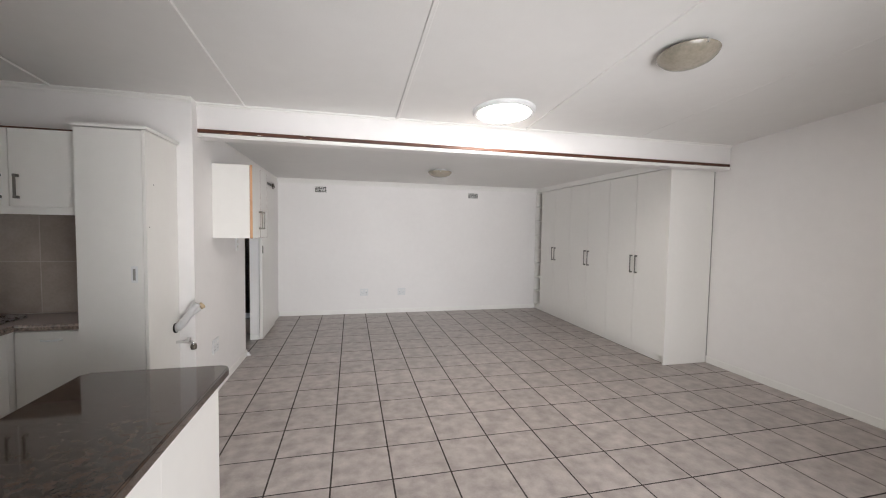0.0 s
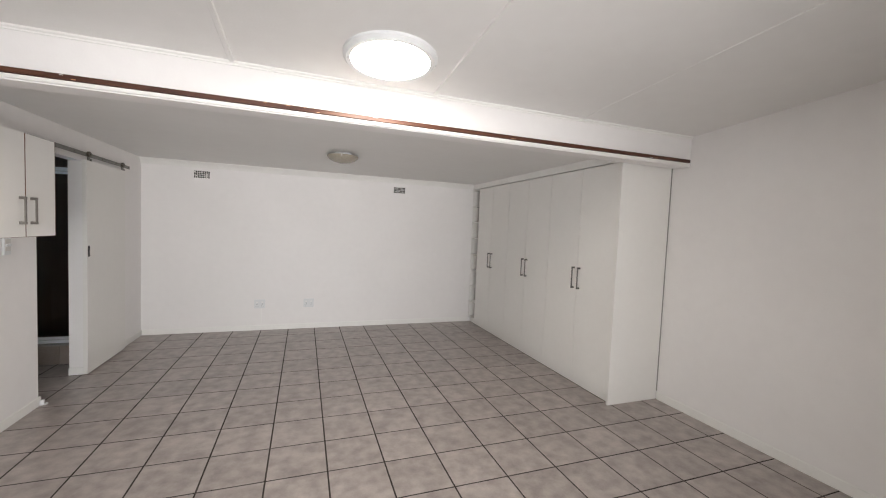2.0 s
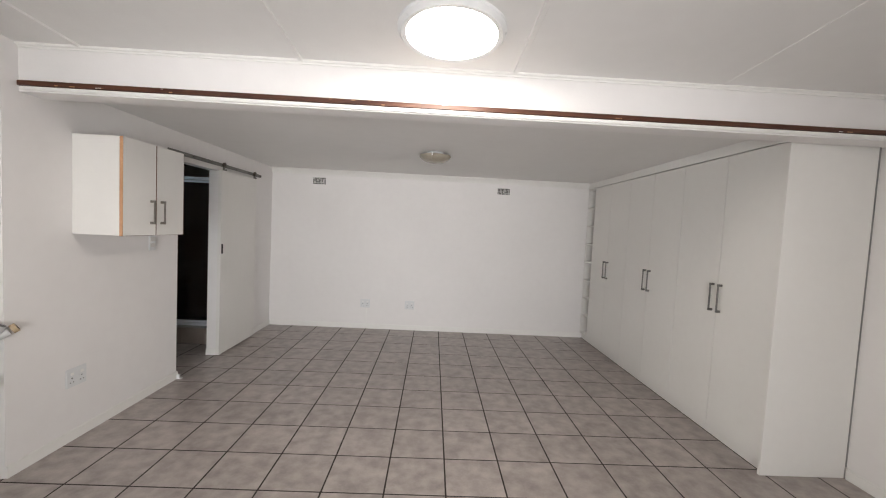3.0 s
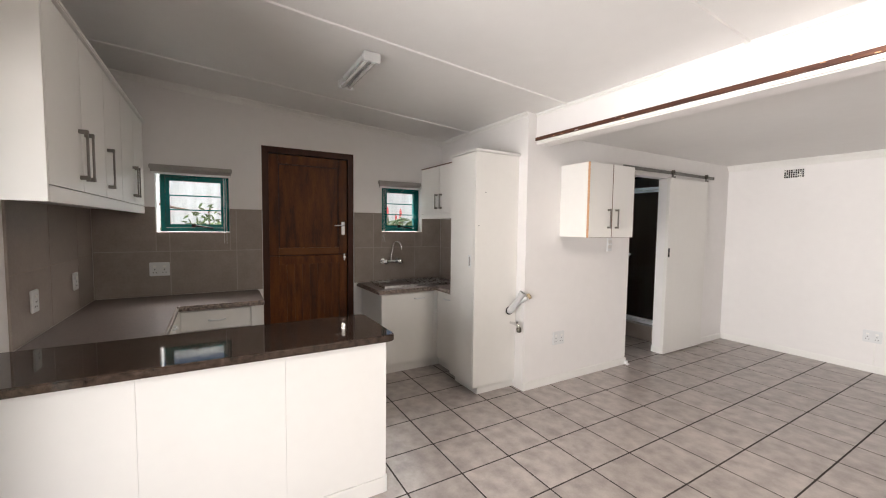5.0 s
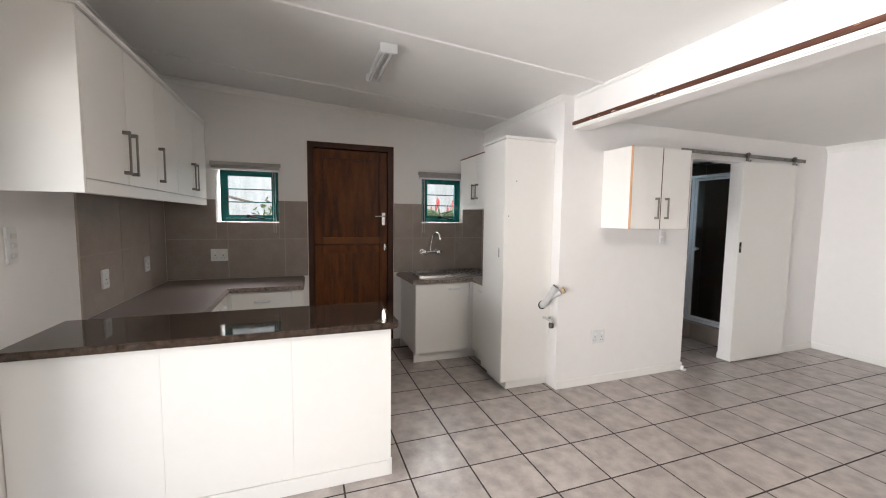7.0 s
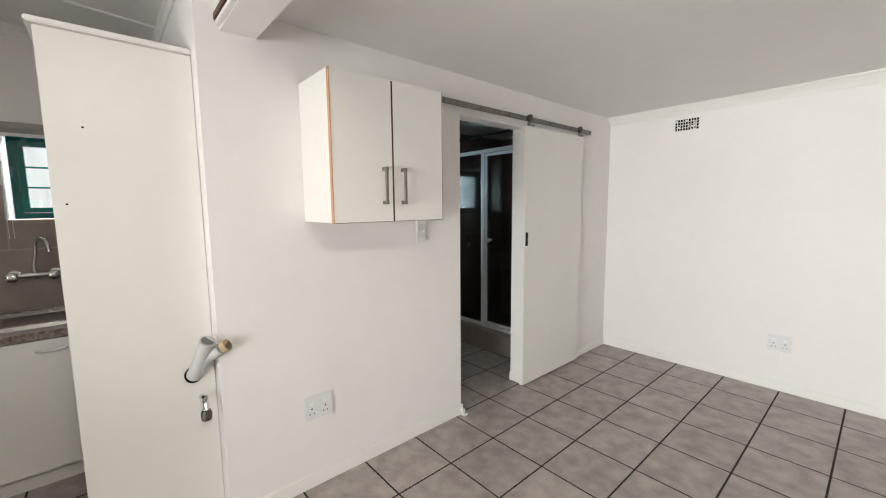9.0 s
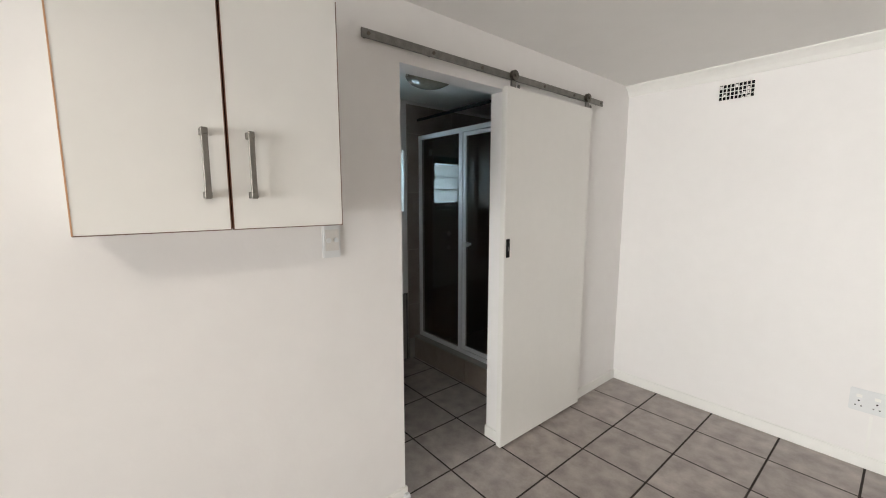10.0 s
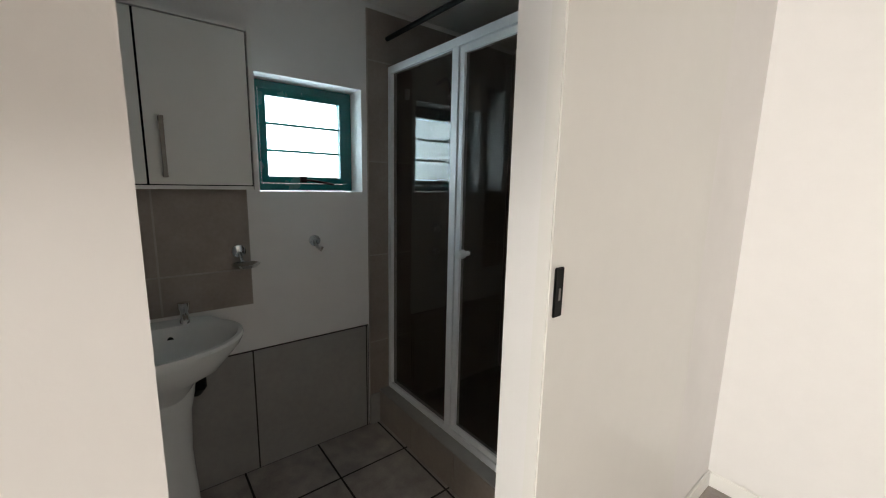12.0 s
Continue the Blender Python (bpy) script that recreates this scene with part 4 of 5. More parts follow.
i1 = [V(bx0, by0, zt), V(bx1, by0, zt), V(bx1, by1, zt), V(bx0, by1, zt)]
i2 = [V(bx0 + 0.02, by0 + 0.02, zt - 0.032), V(bx1 - 0.02, by0 + 0.02, zt - 0.032), V(bx1 - 0.02, by1 - 0.02, zt - 0.032), V(bx0 + 0.02, by1 - 0.02, zt - 0.032)]
for u, w_ in ((o, o2), (o2, i1), (i1, i2)):
    for k in range(4):
        bm.faces.new((u[k], u[(k + 1) % 4], w_[(k + 1) % 4], w_[k]))
bm.faces.new(i2)
part("bowl", bm, STEEL, s)
for k in range(5):
    part("drainer_rib", boxes((-2.52, -2.16, 2.89 + 0.055 * k, 2.905 + 0.055 * k, zt, zt + 0.004, 0.0015)), STEEL, s)
part("waste", tube(bmesh.new(), [(-2.34, 2.655, zt - 0.0315), (-2.34, 2.655, zt - 0.028)], 0.035, 18), CHROME, s, smooth=True)
t = thing("wall_mixer_tap", (XW, 2.69, 1.06), "chrome wall-mounted kitchen mixer with swan-neck spout", "tap")
part("body", tube(bmesh.new(), [(-2.585, 2.60, 1.06), (-2.585, 2.78, 1.06)], 0.017, 14), CHROME, t, smooth=True)
for yy in (2.605, 2.775):
    part("inlet", tube(bmesh.new(), [(XW + 0.012, yy, 1.06), (XW + 0.018, yy, 1.06), (XW + 0.02, yy, 1.06), (-2.585, yy, 1.06)], [0.03, 0.03, 0.014, 0.014], 14), CHROME, t, smooth=True)
    h = part("tap_head", tube(bmesh.new(), [(-2.585, yy, 1.06), (-2.555, yy, 1.06), (-2.54, yy, 1.06)], [0.017, 0.02, 0.024], 14), CHROME, t, smooth=True)
    part("tap_knob", tube(bmesh.new(), [(-2.54, yy, 1.06), (-2.52, yy, 1.06), (-2.512, yy, 1.06)], [0.027, 0.027, 0.016], 10), CHROME, h, smooth=True)
part("spout", tube(bmesh.new(), [(-2.585, 2.69, 1.06), (-2.585, 2.69, 1.12), (-2.575, 2.705, 1.2)] + arc((-2.53, 2.735, 1.225), 0.05, 160, 10, (0.8, 0.6, 0), (0, 0, 1), 8) + [(-2.485, 2.77, 1.20)], 0.010, 12), CHROME, t, smooth=True)

# ---- bathroom ----
b = thing("washbasin", (-2.34, 4.80, 0), "white ceramic pedestal washbasin", "washbasin")
cx, cy = -2.32, 4.80
bm = bmesh.new()
N = 40
rings = []
prof = [(0.30, 0.59), (0.42, 0.65), (0.72, 0.705), (0.95, 0.775), (1.0, 0.805), (0.985, 0.817), (0.93, 0.817), (0.86, 0.80), (0.70, 0.735), (0.40, 0.69), (0.10, 0.68)]
for f, z in prof:
    ring = []
    for k in range(N):
        a = 2 * math.pi * k / N
        px, py = 0.235 * math.cos(a), 0.29 * math.sin(a)
        px = max(px, -0.2)
        off = 0.0 if f > 0.9 else 0.02
        ring.append(bm.verts.new((max(cx + px * f + (off if z > 0.66 and f < 0.9 else 0), XB + 0.012), cy + py * f, z + (0.010 if px < -0.16 and z > 0.75 else 0))))
    rings.append(ring)
for u, v_ in zip(rings, rings[1:]):
    for k in range(N):
        bm.faces.new((u[k], u[(k + 1) % N], v_[(k + 1) % N], v_[k]))
bm.faces.new(rings[0][::-1]), bm.faces.new(rings[-1])
part("bowl", bm, CERAMIC, b, smooth=True)
part("pedestal", lathe(bmesh.new(), [(0.11, 0.001), (0.12, 0.02), (0.10, 0.12), (0.09, 0.35), (0.10, 0.52), (0.125, 0.64), (0, 0.64)], (-2.35, cy, 0), 24, 0.85, 1.0), CERAMIC, b, smooth=True)
part("overflow_hole", tube(bmesh.new(), [(-2.462, 4.855, 0.765), (-2.454, 4.855, 0.762)], 0.012, 12), BLACK, b)
part("waste_trap", tube(bmesh.new(), [(-2.33, 4.93, 0.66), (-2.33, 4.93, 0.60), (-2.36, 4.92, 0.57), (-2.48, 4.92, 0.58), (-2.53, 4.92, 0.58)], 0.022, 12), BLACK, b, smooth=True)
for yy in (4.69, 4.91):
    tp = part("pillar_tap", lathe(bmesh.new(), [(0.0, 0.0), (0.022, 0.0), (0.016, 0.02), (0.015, 0.05), (0.02, 0.06), (0.022, 0.085), (0, 0.09)], (-2.495, yy, 0.812), 14), CHROME, b, smooth=True)
    part("spout", tube(bmesh.new(), [(-2.495, yy, 0.845), (-2.44, yy, 0.852), (-2.425, yy, 0.84)], 0.009, 10), CHROME, tp, smooth=True)

c = thing("bathroom_cabinet", (XB, 4.8, 1.354), "white two-door bathroom wall cabinet with steel bar handles", "cabinet")
XC = -2.377
part("carcass", boxes((XB + 0.012, XC - 0.019, 4.48, 5.192, 1.354, 1.96, 0.001)), BOARD, c)
# black sheet behind the doors, painting the shade seen in their gaps
part("door_gap", boxes((XC - 0.019, XC - 0.0172, 4.49, 5.18, 1.366, 1.95)), BLACK, c)
for y0, y1, yh in ((4.50, 4.831, 4.775), (4.838, 5.17, 4.885)):
    dr = part("door", boxes((XC - 0.017, XC, y0, y1, 1.371, 1.943, 0.0012)), BOARD, c)
    bar_handle(dr, (XC, yh, 1.50), (0, 0, 1), 0.21, (1, 0, 0), HANDLE)
part("frame_edge", boxes((XC - 0.019, XC, 5.176, 5.192, 1.354, 1.96, 0.001), (XC - 0.019, XC, 4.48, 5.175, 1.354, 1.367, 0.001), (XC - 0.019, XC, 4.48, 5.175, 1.948, 1.96, 0.001)), BOARD, c)

sd = thing("soap_dish", (XB, 5.13, 1.06), "chrome soap dish on a wall holder", "soap dish")
part("holder", lathe(bmesh.new(), [(0, 0), (0.028, 0), (0.028, 0.012), (0.012, 0.02), (0, 0.02)], (0, 0, 0), 16), CHROME, sd, smooth=True)
sd.children[0].data.transform(Matrix.Translation((XB + 0.012, 5.13, 1.085)) @ Matrix.Rotation(radians(90), 4, "Y"))
part("arm", tube(bmesh.new(), [(XB + 0.03, 5.13, 1.08), (XB + 0.05, 5.135, 1.045)], 0.008, 8), CHROME, sd, smooth=True)
part("dish", lathe(bmesh.new(), [(0, 0.0), (0.045, 0.002), (0.058, 0.016), (0.055, 0.017), (0.042, 0.007), (0, 0.005)], (XB + 0.072, 5.145, 1.02), 20), CHROME, sd, smooth=True)
hk = thing("robe_hook", (XB, 5.47, 1.105), "chrome robe hook on a white bathroom wall", "hook")
part("rose", tube(bmesh.new(), [(XB + 0.001, 5.47, 1.1055), (XB + 0.014, 5.47, 1.1055)], 0.027, 16), CHROME, hk, smooth=True)
part("hook", tube(bmesh.new(), [(XB + 0.014, 5.47, 1.105), (XB + 0.03, 5.475, 1.075), (XB + 0.05, 5.485, 1.063), (XB + 0.055, 5.49, 1.08)], 0.008, 8), CHROME, hk, smooth=True)

# shower
sh = thing("shower_enclosure", (-1.9, YSH, 0), "tiled shower with a white aluminium framed dark glass screen", "shower")
XR = XL - 0.111
part("kerb", boxes((XB + 0.002, XR, YSH + 0.012, 5.97, 0.001, 0.19)), WGROUT, sh)
part("kerb_top", boxes((XB + 0.002, XR, YSH - 0.002, 5.975, 0.191, 0.2, 0.002)), BTILE, sh)
kt = [XB + 0.002, -2.204, -1.856, -1.508, XR]
for a, b_ in zip(kt, kt[1:]):
    part("tile", boxes((a + 0.003, b_ - 0.003, YSH, YSH + 0.011, 0.001, 0.187, 0.001)), WTILE, sh)
ya, yb = 5.885, 5.925
part("screen_frame", boxes((XB + 0.012, XB + 0.042, ya, yb, 0.202, 1.985), (-2.005, -1.965, ya, yb, 0.235, 1.95), (XR - 0.03, XR, ya, yb, 0.202, 1.985),
                           (XB + 0.042, XR - 0.03, ya, yb, 0.202, 0.234), (XB + 0.042, XR - 0.03, ya, yb, 1.951, 1.985)), ALU, sh, "white aluminium frame")
part("fixed_pane", boxes((XB + 0.043, -2.006, ya + 0.017, ya + 0.023, 0.235, 1.95)), TINT, sh, "dark tinted glass")
gd = part("glass_door", boxes((-1.96, -1.932, ya + 0.005, yb - 0.005, 0.24, 1.945), (XR - 0.058, XR - 0.033, ya + 0.005, yb - 0.005, 0.24, 1.945), (-1.932, XR - 0.058, ya + 0.005, yb - 0.005, 0.24, 0.265), (-1.932, XR - 0.058, ya + 0.005, yb - 0.005, 1.92, 1.945)), ALU, sh)
part("pane", boxes((-1.931, XR - 0.059, ya + 0.017, ya + 0.023, 0.266, 1.919)), TINT, gd)
part("knob", tube(bmesh.new(), [(-1.885, ya + 0.017, 1.1), (-1.885, ya - 0.010, 1.1), (-1.885, ya - 0.012, 1.1), (-1.885, ya - 0.044, 1.1), (-1.885, ya - 0.048, 1.1)], [0.011, 0.011, 0.019, 0.021, 0.017], 16), PLASTIC, gd, "white door knob", smooth=True)
part("end_tile", boxes((XB + 0.012, XB + 0.021, 5.762, YSH - 0.003, 0.001, 0.185, 0.001)), BTILE, sh, "pale cut tile piece")
part("clip", boxes((-2.435, -2.41, yb + 0.002, yb + 0.02, 1.815, 1.865, 0.003)), PLASTIC, sh)
part("tray", boxes((XB + 0.002, XR, 5.976, YN - 0.002, 0.001, 0.06)), WTILE, sh)
part("valve", tube(bmesh.new(), [(XB + 0.014, 6.2, 1.125), (XB + 0.05, 6.2, 1.125), (XB + 0.06, 6.2, 1.125)], [0.012, 0.025, 0.02], 12), CHROME, sh, smooth=True)
part("valve", tube(bmesh.new(), [(XB + 0.014, 6.2, 0.99), (XB + 0.05, 6.2, 0.99), (XB + 0.06, 6.2, 0.99)], [0.012, 0.025, 0.02], 12), CHROME, sh, smooth=True)
part("shower_head", tube(bmesh.new(), [(XB + 0.014, 6.2, 1.95), (XB + 0.12, 6.2, 1.97), (XB + 0.16, 6.2, 1.9), (XB + 0.18, 6.2, 1.87)], [0.01, 0.01, 0.015, 0.04], 12), CHROME, sh, smooth=True)
cr = single("shower_curtain_rod", tube(bmesh.new(), [(XB + 0.013, 5.88, 2.12), (XR, 5.88, 2.12)], 0.012, 12), BLACK, "black rod above the shower screen", "rod", smooth=True)

# ---- outside the sliding door ----
wall("wall_outside", "x", -1.72, -1.5, -6.0, 0.0, -0.2, 2.8, [(-0.965, -0.035, -0.2, 2.12)], RENDER, "cement-plastered outside wall around a wooden door")
d = thing("door_3", (-1.5, -0.5, -0.03), "orange-red varnished wooden outside door with upright boards", "door", kind="structure")
part("door_frame", boxes((-1.57, -1.49, -0.963, -0.907, -0.03, 2.118), (-1.57, -1.49, -0.092, -0.037, -0.03, 2.118), (-1.57, -1.49, -0.906, -0.093, 2.06, 2.118)), WOODFRAME, d, "dark wooden frame")
part("backing", boxes((-1.56, -1.541, -0.905, -0.094, -0.025, 2.055)), WOODFRAME, d)
part("stile", boxes((-1.54, -1.498, -0.904, -0.812, -0.025, 2.052, 0.004)), WOODRED, d)
part("stile", boxes((-1.54, -1.498, -0.187, -0.095, -0.025, 2.052, 0.004)), WOODRED, d)
part("rail", boxes((-1.54, -1.499, -0.811, -0.188, -0.025, 0.10, 0.004)), WOODRED, d)
part("rail", boxes((-1.54, -1.499, -0.811, -0.188, 1.95, 2.052, 0.004)), WOODRED, d)
for k in range(8):
    a = -0.810 + k * 0.0777
    part("plank", boxes((-1.538, -1.522, a + 0.0015, a + 0.0762, 0.101, 1.949, 0.004)), WOODRED, d)
part("bead", boxes((-1.5215, -1.508, -0.8105, -0.797, 0.101, 1.949, 0.003), (-1.5215, -1.508, -0.796, -0.189, 1.935, 1.949, 0.003), (-1.5215, -1.508, -0.796, -0.189, 0.101, 0.115, 0.003)), WOODRED, d)
hp = part("handle_plate", boxes((-1.498, -1.490, -0.876, -0.836, 1.03, 1.19, 0.003)), ALU, d, "pale metal handle plate")
part("lever", tube(bmesh.new(), [(-1.492, -0.857, 1.14), (-1.452, -0.857, 1.14), (-1.447, -0.847, 1.14), (-1.447, -0.75, 1.135)], 0.009, 10), CHROME, hp, smooth=True)
part("keyhole", boxes((-1.4905, -1.4893, -0.860, -0.852, 1.06, 1.085)), BLACK, hp)
part("latch_plate", boxes((-1.4899, -1.488, -0.93, -0.915, 1.05, 1.13, 0.001)), BRASS, d)
st = thing("stone_lintel", (-1.5, -0.9, 2.12), "rough yellow-brown stone blocks above the outside door", "stonework")
rng = random.Random(4)
for row, (z0, z1) in enumerate(((2.125, 2.345), (2.36, 2.52), (2.535, 2.75))):
    y = -2.6 + 0.1 * row
    while y < -0.05:
        w_ = rng.uniform(0.15, 0.19) if row == 0 else rng.uniform(0.28, 0.42)
        g_ = 0.011 if row == 0 else 0.005
        bm = boxes((-1.5, -1.455 + rng.uniform(-0.012, 0.012), y + g_, max(min(y + w_ - g_, -0.01), y + 0.05), z0, z1))
        bmesh.ops.bevel(bm, geom=bm.edges[:], offset=0.02, segments=2, affect="EDGES")
        for v_ in bm.verts:
            v_.co += Vector((rng.uniform(-0.009, 0.009), rng.uniform(-0.005, 0.005), rng.uniform(-0.007, 0.007)))
        part("stone", bm, STONE, st, smooth=True)
        y += w_
# plastered outer reveal of the doorway
bm, prev = bmesh.new(), None
rng = random.Random(9)
for k in range(25):
    z = -0.1 + k * 2.1 / 24
    e = rng.uniform(-0.008, 0.008)
    ring = [bm.verts.new(p) for p in ((-0.372, 0.070, z), (-0.352 + e * 0.4, 0.070, z), (-0.353 + e * 0.5, -0.004 + e, z), (-0.372, -0.016 + e, z))]
    if prev:
        for i in range(4):
            bm.faces.new((prev[i], prev[(i + 1) % 4], ring[(i + 1) % 4], ring[i]))
    prev = ring
rv = single("outer_reveal", bm, RENDER, "rough cement-plastered door reveal with ragged edge", "reveal", "structure")

# ---- garden behind the kitchen windows ----
single("ground", boxes((-300, 300, -300, 300, -0.5, -0.10)), EARTH, "bare brown earth reaching the horizon", "ground", "structure")
single("garden_wall", boxes((-5.6, -5.4, -4.0, 9.0, -0.1, 2.3)), GARDENWALL, "pale painted garden wall", "wall", "structure")


def aloe(x, y, h, seed):
    rng = random.Random(seed)
    a = thing("aloe", (x, y, -0.1), "aloe plant with red flower spikes by the garden wall", "plant", "aloes")
    part("stem", tube(bmesh.new(), [(x, y, -0.1), (x + 0.02, y, h * 0.55), (x, y, h)], [0.06, 0.05, 0.045], 8), BARK, a)
    bm = bmesh.new()
    for k in range(26):
        t, l, up = rng.uniform(0, 2 * math.pi), rng.uniform(0.25, 0.40), rng.uniform(0.0, 0.28)
        c, s = math.cos(t), math.sin(t)
        pts = [Vector((x + c * l * q, y + s * l * q, h + up * q * (1.5 - q) + 0.0)) for q in (0, 0.35, 0.7, 1.0)]
        tube(bm, pts, [0.028, 0.026, 0.016, 0.003], 5)
    part("leaves", bm, LEAF, a)
    for k in range(4):
        t = rng.uniform(0, 2 * math.pi)
        q = Vector((x + 0.13 * math.cos(t), y + 0.16 * math.sin(t), h + rng.uniform(0.04, 0.24)))
        part("flower_stalk", tube(bmesh.new(), [(x, y, h), q], 0.008, 6), LEAF, a)
        part("flower", tube(bmesh.new(), [q, q + Vector((0, 0, 0.03)), q + Vector((0, 0, 0.09)), q + Vector((0, 0, 0.14))], [0.010, 0.020, 0.016, 0.003], 8), FLOWER, a)


for k, (x, y, h) in enumerate(((-4.85, 3.60, 1.42), (-4.95, 3.92, 1.38), (-4.9, 4.3, 1.2), (-5.0, 3.25, 1.12))):
    aloe(x, y, h, k)
rng = random.Random(21)


def leaves(center, spread, n, size):
    bm = bmesh.new()
    for _ in range(n):
        d = Vector((rng.gauss(0, 1), rng.gauss(0, 1), rng.gauss(0, 1))).normalized() * rng.uniform(0.3, 1.0)
        c = Vector(center) + Vector((d.x * spread[0], d.y * spread[1], d.z * spread[2]))
        u = Vector((rng.gauss(0, 1), rng.gauss(0, 1), rng.gauss(0, 1))).normalized()
        v_ = u.orthogonal().normalized()
        w_ = u.cross(v_) * 0.1
        bm.faces.new([bm.verts.new(c + size * p) for p in (u, v_ * 0.4 + w_, -u, -v_ * 0.4 + w_)])
    return bm


for y, h in ((0.95, 1.62), (0.4, 1.25), (1.5, 1.5), (3.05, 1.8)):
    b = thing("bush", (-4.9, y, -0.1), "leafy green garden bush against a pale wall", "bush", "garden bushes")
    part("stems", tube(bmesh.new(), [(-4.9, y, -0.1), (-4.88, y + 0.03, h * 0.5), (-4.9, y, h)], [0.03, 0.02, 0.008], 6), BARK, b)
    part("foliage", leaves((-4.9, y, h * 0.62), (0.3, 0.36, h * 0.5), 600, 0.05), BUSH, b)


tr = thing("tree", (-4.9, 0.12, -0.1), "bare grey-brown garden tree with crooked branches", "tree")
part("trunk", tube(bmesh.new(), [(-4.9, 0.12, -0.1), (-4.88, 0.16, 0.8), (-4.9, 0.1, 1.5), (-4.95, 0.2, 2.1), (-4.9, 0.15, 2.8)], [0.06, 0.05, 0.045, 0.035, 0.02], 9), BARK, tr, smooth=True)
for pts, rr in (([(-4.9, 0.1, 1.5), (-4.85, 0.3, 1.72), (-4.8, 0.52, 1.66), (-4.78, 0.75, 1.62)], [0.03, 0.024, 0.018, 0.008]),
                ([(-4.89, 0.12, 1.2), (-4.8, 0.25, 1.42), (-4.75, 0.32, 1.75), (-4.74, 0.3, 2.2)], [0.03, 0.024, 0.018, 0.008]),
                ([(-4.92, 0.15, 1.85), (-4.85, -0.1, 2.05), (-4.8, -0.35, 2.15)], [0.024, 0.016, 0.006])):
    part("branch", tube(bmesh.new(), pts, rr, 7), BARK, tr, smooth=True)


# ---- tiles and pavers ----
def piece(me, at, parent, name):
    ob = new(name, me)
    ob.parent = parent
    ob.matrix_parent_inverse = WORLD_OF[parent].inverted()
    ob.location = at
    return ob


def piece_mesh(name, w, d, h, mat, bevel):
    """A tile lying flat, its top at 0, its middle at the origin."""
    bm = boxes((-w / 2, w / 2, -d / 2, d / 2, -h, 0))
    bmesh.ops.bevel(bm, geom=[e for e in bm.edges if all(v.co.z > -1e-5 for v in e.verts)], offset=bevel, segments=1, affect="EDGES")
    me = bpy.data.meshes.new(name)
    bm.to_mesh(me)
    bm.free()
    me.materials.append(mat)
    return me


def upright(name, axis, u0, u1, z0, z1, face, out, mat, parent, gap=0.004, thick=0.009, label=""):
    """One wall tile, its back on the wall plane."""
    a, b, c, d_ = u0 + gap / 2, u1 - gap / 2, z0 + gap / 2, z1 - gap / 2
    f0, f1 = sorted((face + out * 0.002, face + out * (0.002 + thick)))
    bm = boxes((f0, f1, a, b, c, d_, 0.0015) if axis == "x" else (a, b, f0, f1, c, d_, 0.0015))
    return part(name, bm, mat, parent, label)


def splash(name, axis, face, out, u0, u1, z0, z1, w, h, mat, holes=(), label="brown-grey glazed wall tiles", start=None, grout=WGROUT):
    """A field of wall tiles, cut round holes (u, u, z, z)."""
    zc, uc = [z0], [u0]
    while zc[-1] < z1 - 1e-6:
        zc.append(min(z1, zc[-1] + h))
    s = u0 if start is None else start
    while s <= u0 + 1e-6:
        s += w
    while s < u1 - 1e-6:
        uc.append(s)
        s += w
    uc.append(u1)
    f0, f1 = sorted((face + out * 0.0005, face + out * 0.0098))
    cells = []
    for c, d_ in zip(zc, zc[1:]):
        for a, b in zip(uc, uc[1:]):
            hit = [hl for hl in holes if hl[0] < b - 1e-6 and hl[1] > a + 1e-6 and hl[2] < d_ - 1e-6 and hl[3] > c + 1e-6]
            if not hit:
                cells.append((a, b, c, d_))
                continue
            hl = hit[0]
            if hl[0] > a + 0.004:
                cells.append((a, hl[0], c, d_))
            if hl[1] < b - 0.004:
                cells.append((hl[1], b, c, d_))
            if hl[2] > c + 0.004:
                cells.append((max(a, hl[0]), min(b, hl[1]), c, hl[2]))
            if hl[3] < d_ - 0.004:
                cells.append((max(a, hl[0]), min(b, hl[1]), hl[3], d_))
    g = bmesh.new()
    for a, b, c, d_ in cells:
        box(g, *((f0, f1, a, b, c, d_) if axis == "x" else (a, b, f0, f1, c, d_)))
    ob = single(name, g, grout, label, "wall tiles", "structure")
    for a, b, c, d_ in cells:
        upright("tile", axis, a, b, c, d_, face, out, mat, ob)
    return ob


splash("splashback_west_a", "x", XW, 1, YS + 0.012, 1.405, ZK + 0.001, 1.585, 0.50, 0.373, WTILE, [(0.598, 1.142, 1.373, 1.6)])
splash("splashback_west_b", "x", XW, 1, 2.29, YK - 0.012, ZK + 0.001, 1.585, 0.50, 0.373, WTILE, [(2.598, 3.092, 1.383, 1.6)], start=2.0)
splash("splashback_south", "y", YS, 1, -2.628, -1.2, ZK + 0.001, 1.555, 0.53, 0.358, WTILE, start=-2.79)
splash("splashback_end", "y", YK, -1, -2.628, -1.66, ZK + 0.001, 1.572, 0.50, 0.367, WTILE)
splash("bath_tiles_low", "x", XB, 1, 3.98, 5.757, 0.001, 0.61, 0.58, 0.615, BTILE, start=4.003, grout=GROUT)
splash("bath_tiles_basin", "x", XB, 1, 4.30, 5.178, 1.0005, 1.353, 0.50, 0.40, WTILE, start=4.34)
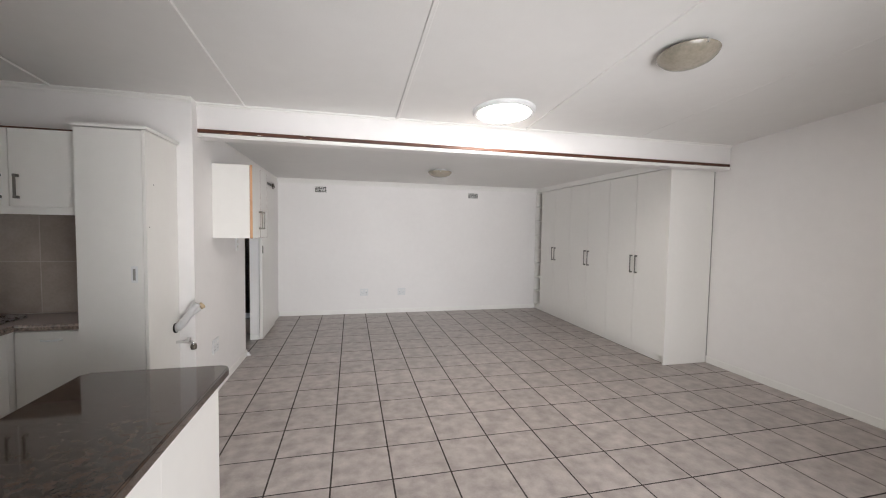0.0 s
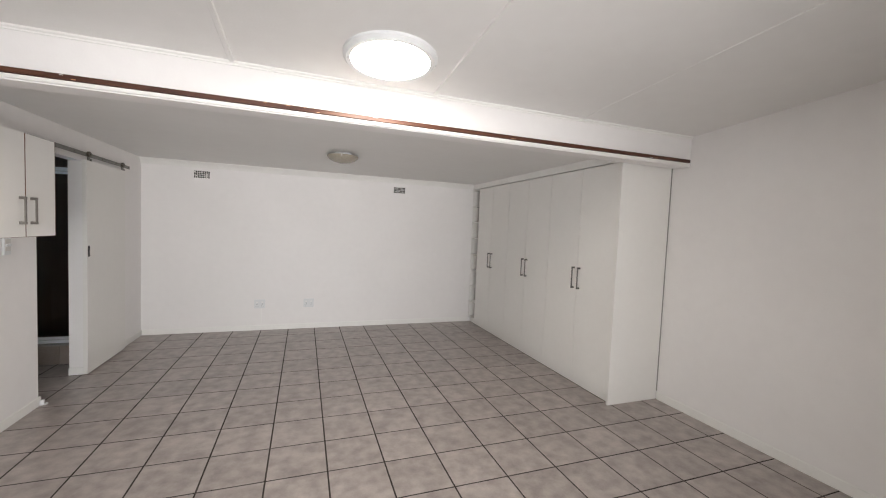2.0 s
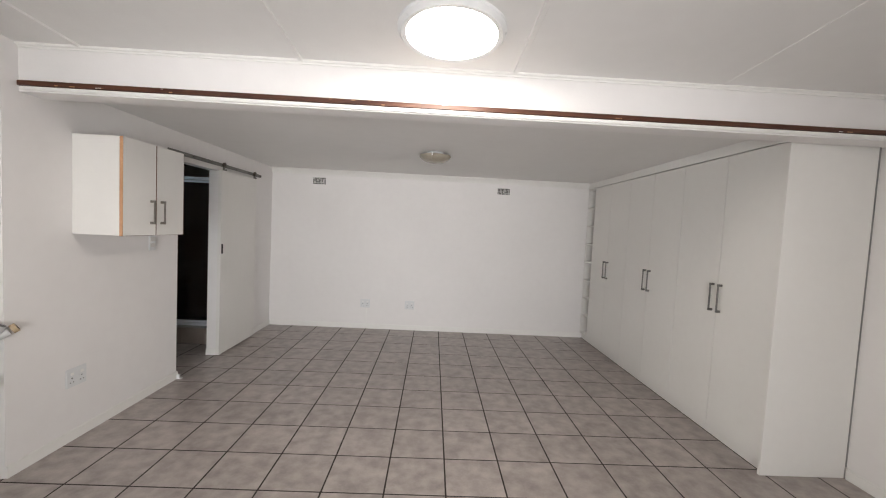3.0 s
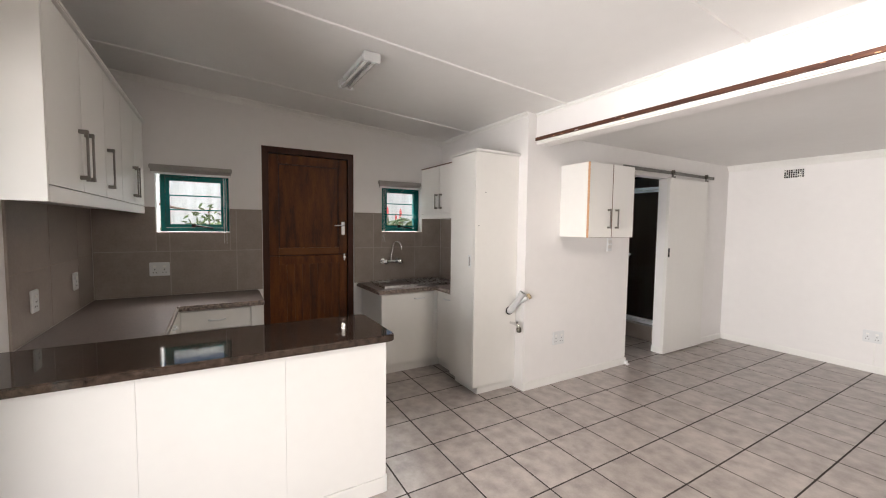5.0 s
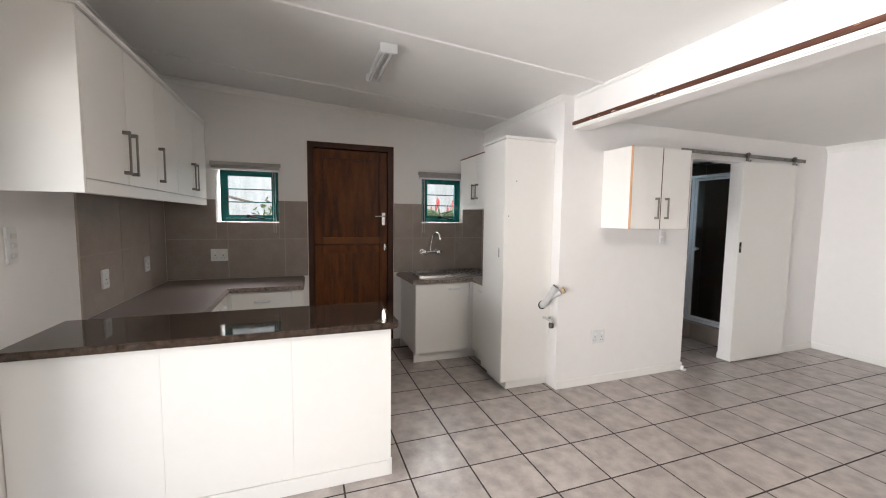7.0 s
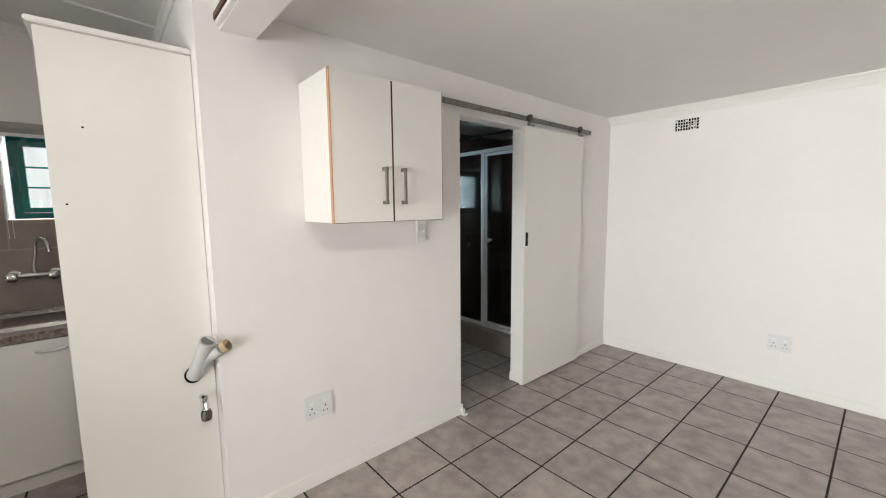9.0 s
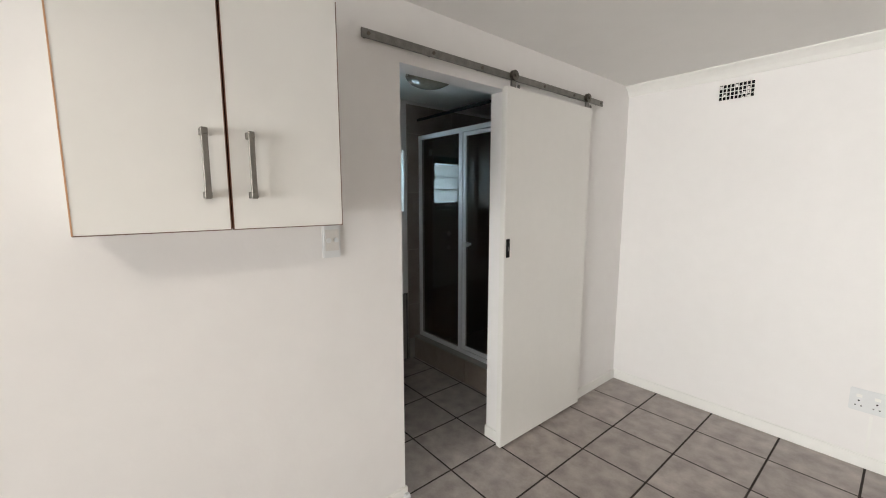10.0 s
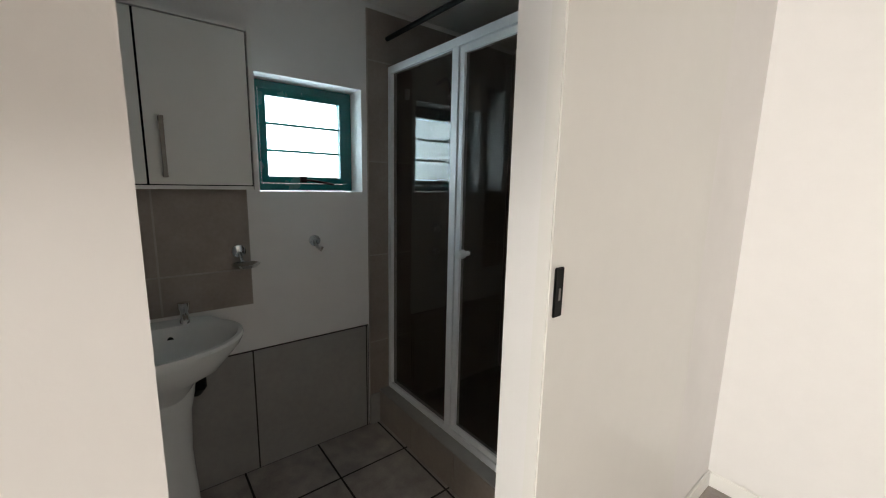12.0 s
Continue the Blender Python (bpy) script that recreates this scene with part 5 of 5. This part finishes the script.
splash("bath_tiles_sill", "x", XB, 1, 4.30, 5.178, 0.835, 1.0, 0.50, 0.40, WTILE, start=4.34)
splash("shower_tiles_west", "x", XB, 1, 5.765, YN - 0.012, 0.001, ZLOW - 0.03, 0.50, 0.50, WTILE)
splash("shower_tiles_north", "y", YN, -1, XB + 0.012, XR - 0.012, 0.001, ZLOW - 0.03, 0.50, 0.50, WTILE)
splash("shower_tiles_east", "x", XR, -1, 5.98, YN - 0.012, 0.06, ZLOW - 0.03, 0.50, 0.50, WTILE)
single("tile_skirting", boxes((XW + 0.001, XW + 0.012, 2.283, 2.36, 0.001, 0.09, 0.002)), WTILE, "brown tile skirting beside the garden door", "tile skirting", "structure")

P, X0, Y0 = 0.355, -0.464, 2.257
me = piece_mesh("tile", 0.345, 0.345, 0.01, TILE, 0.0009)
rest = bmesh.new()
spots = []
for i in range(-7, 13):
    for j in range(-6, 14):
        x, y = X0 + (i + 0.5) * P, Y0 + (j + 0.5) * P
        if x < XW - 0.12 or x > XE + 0.15 or y < 0.1 or y > YN + 0.15 or (x < XL - 0.2 and y > 6.1):
            continue
        if x < XW + 0.4 and y < 1.3:
            continue
        spots.append((abs(x - 0.4) + 0.8 * abs(y - 3.2), x, y))
spots.sort()
for n, (_, x, y) in enumerate(spots):
    if n < 295:
        ob = piece(me, (x, y, 0), floor, "tile")
    else:
        box(rest, x - 0.1725, x + 0.1725, y - 0.1725, y + 0.1725, -0.01, 0)
if rest.verts:
    tagged(part("tiles", rest, TILE, floor), kind="stuff")

# brick pavers on the stoep
pv = single("paving", boxes((-1.5, 3.5, -3.2, -0.002, -0.3, -0.045)), EARTH, "grey concrete brick pavers outside the doors", "paving", "structure")
mp = piece_mesh("paver", 0.196, 0.096, 0.05, PAVER, 0.004)
for i in range(-8, 14):
    for j in range(0, 30):
        x, y = -1.39 + i * 0.2 + (0.1 if j % 2 else 0), -0.06 - j * 0.1
        if -1.45 < x < 0.3 and y > -1.7:
            piece(mp, (x, y, -0.03 + 0.002 * math.sin(i * 7.3 + j * 3.1)), pv, "paver")
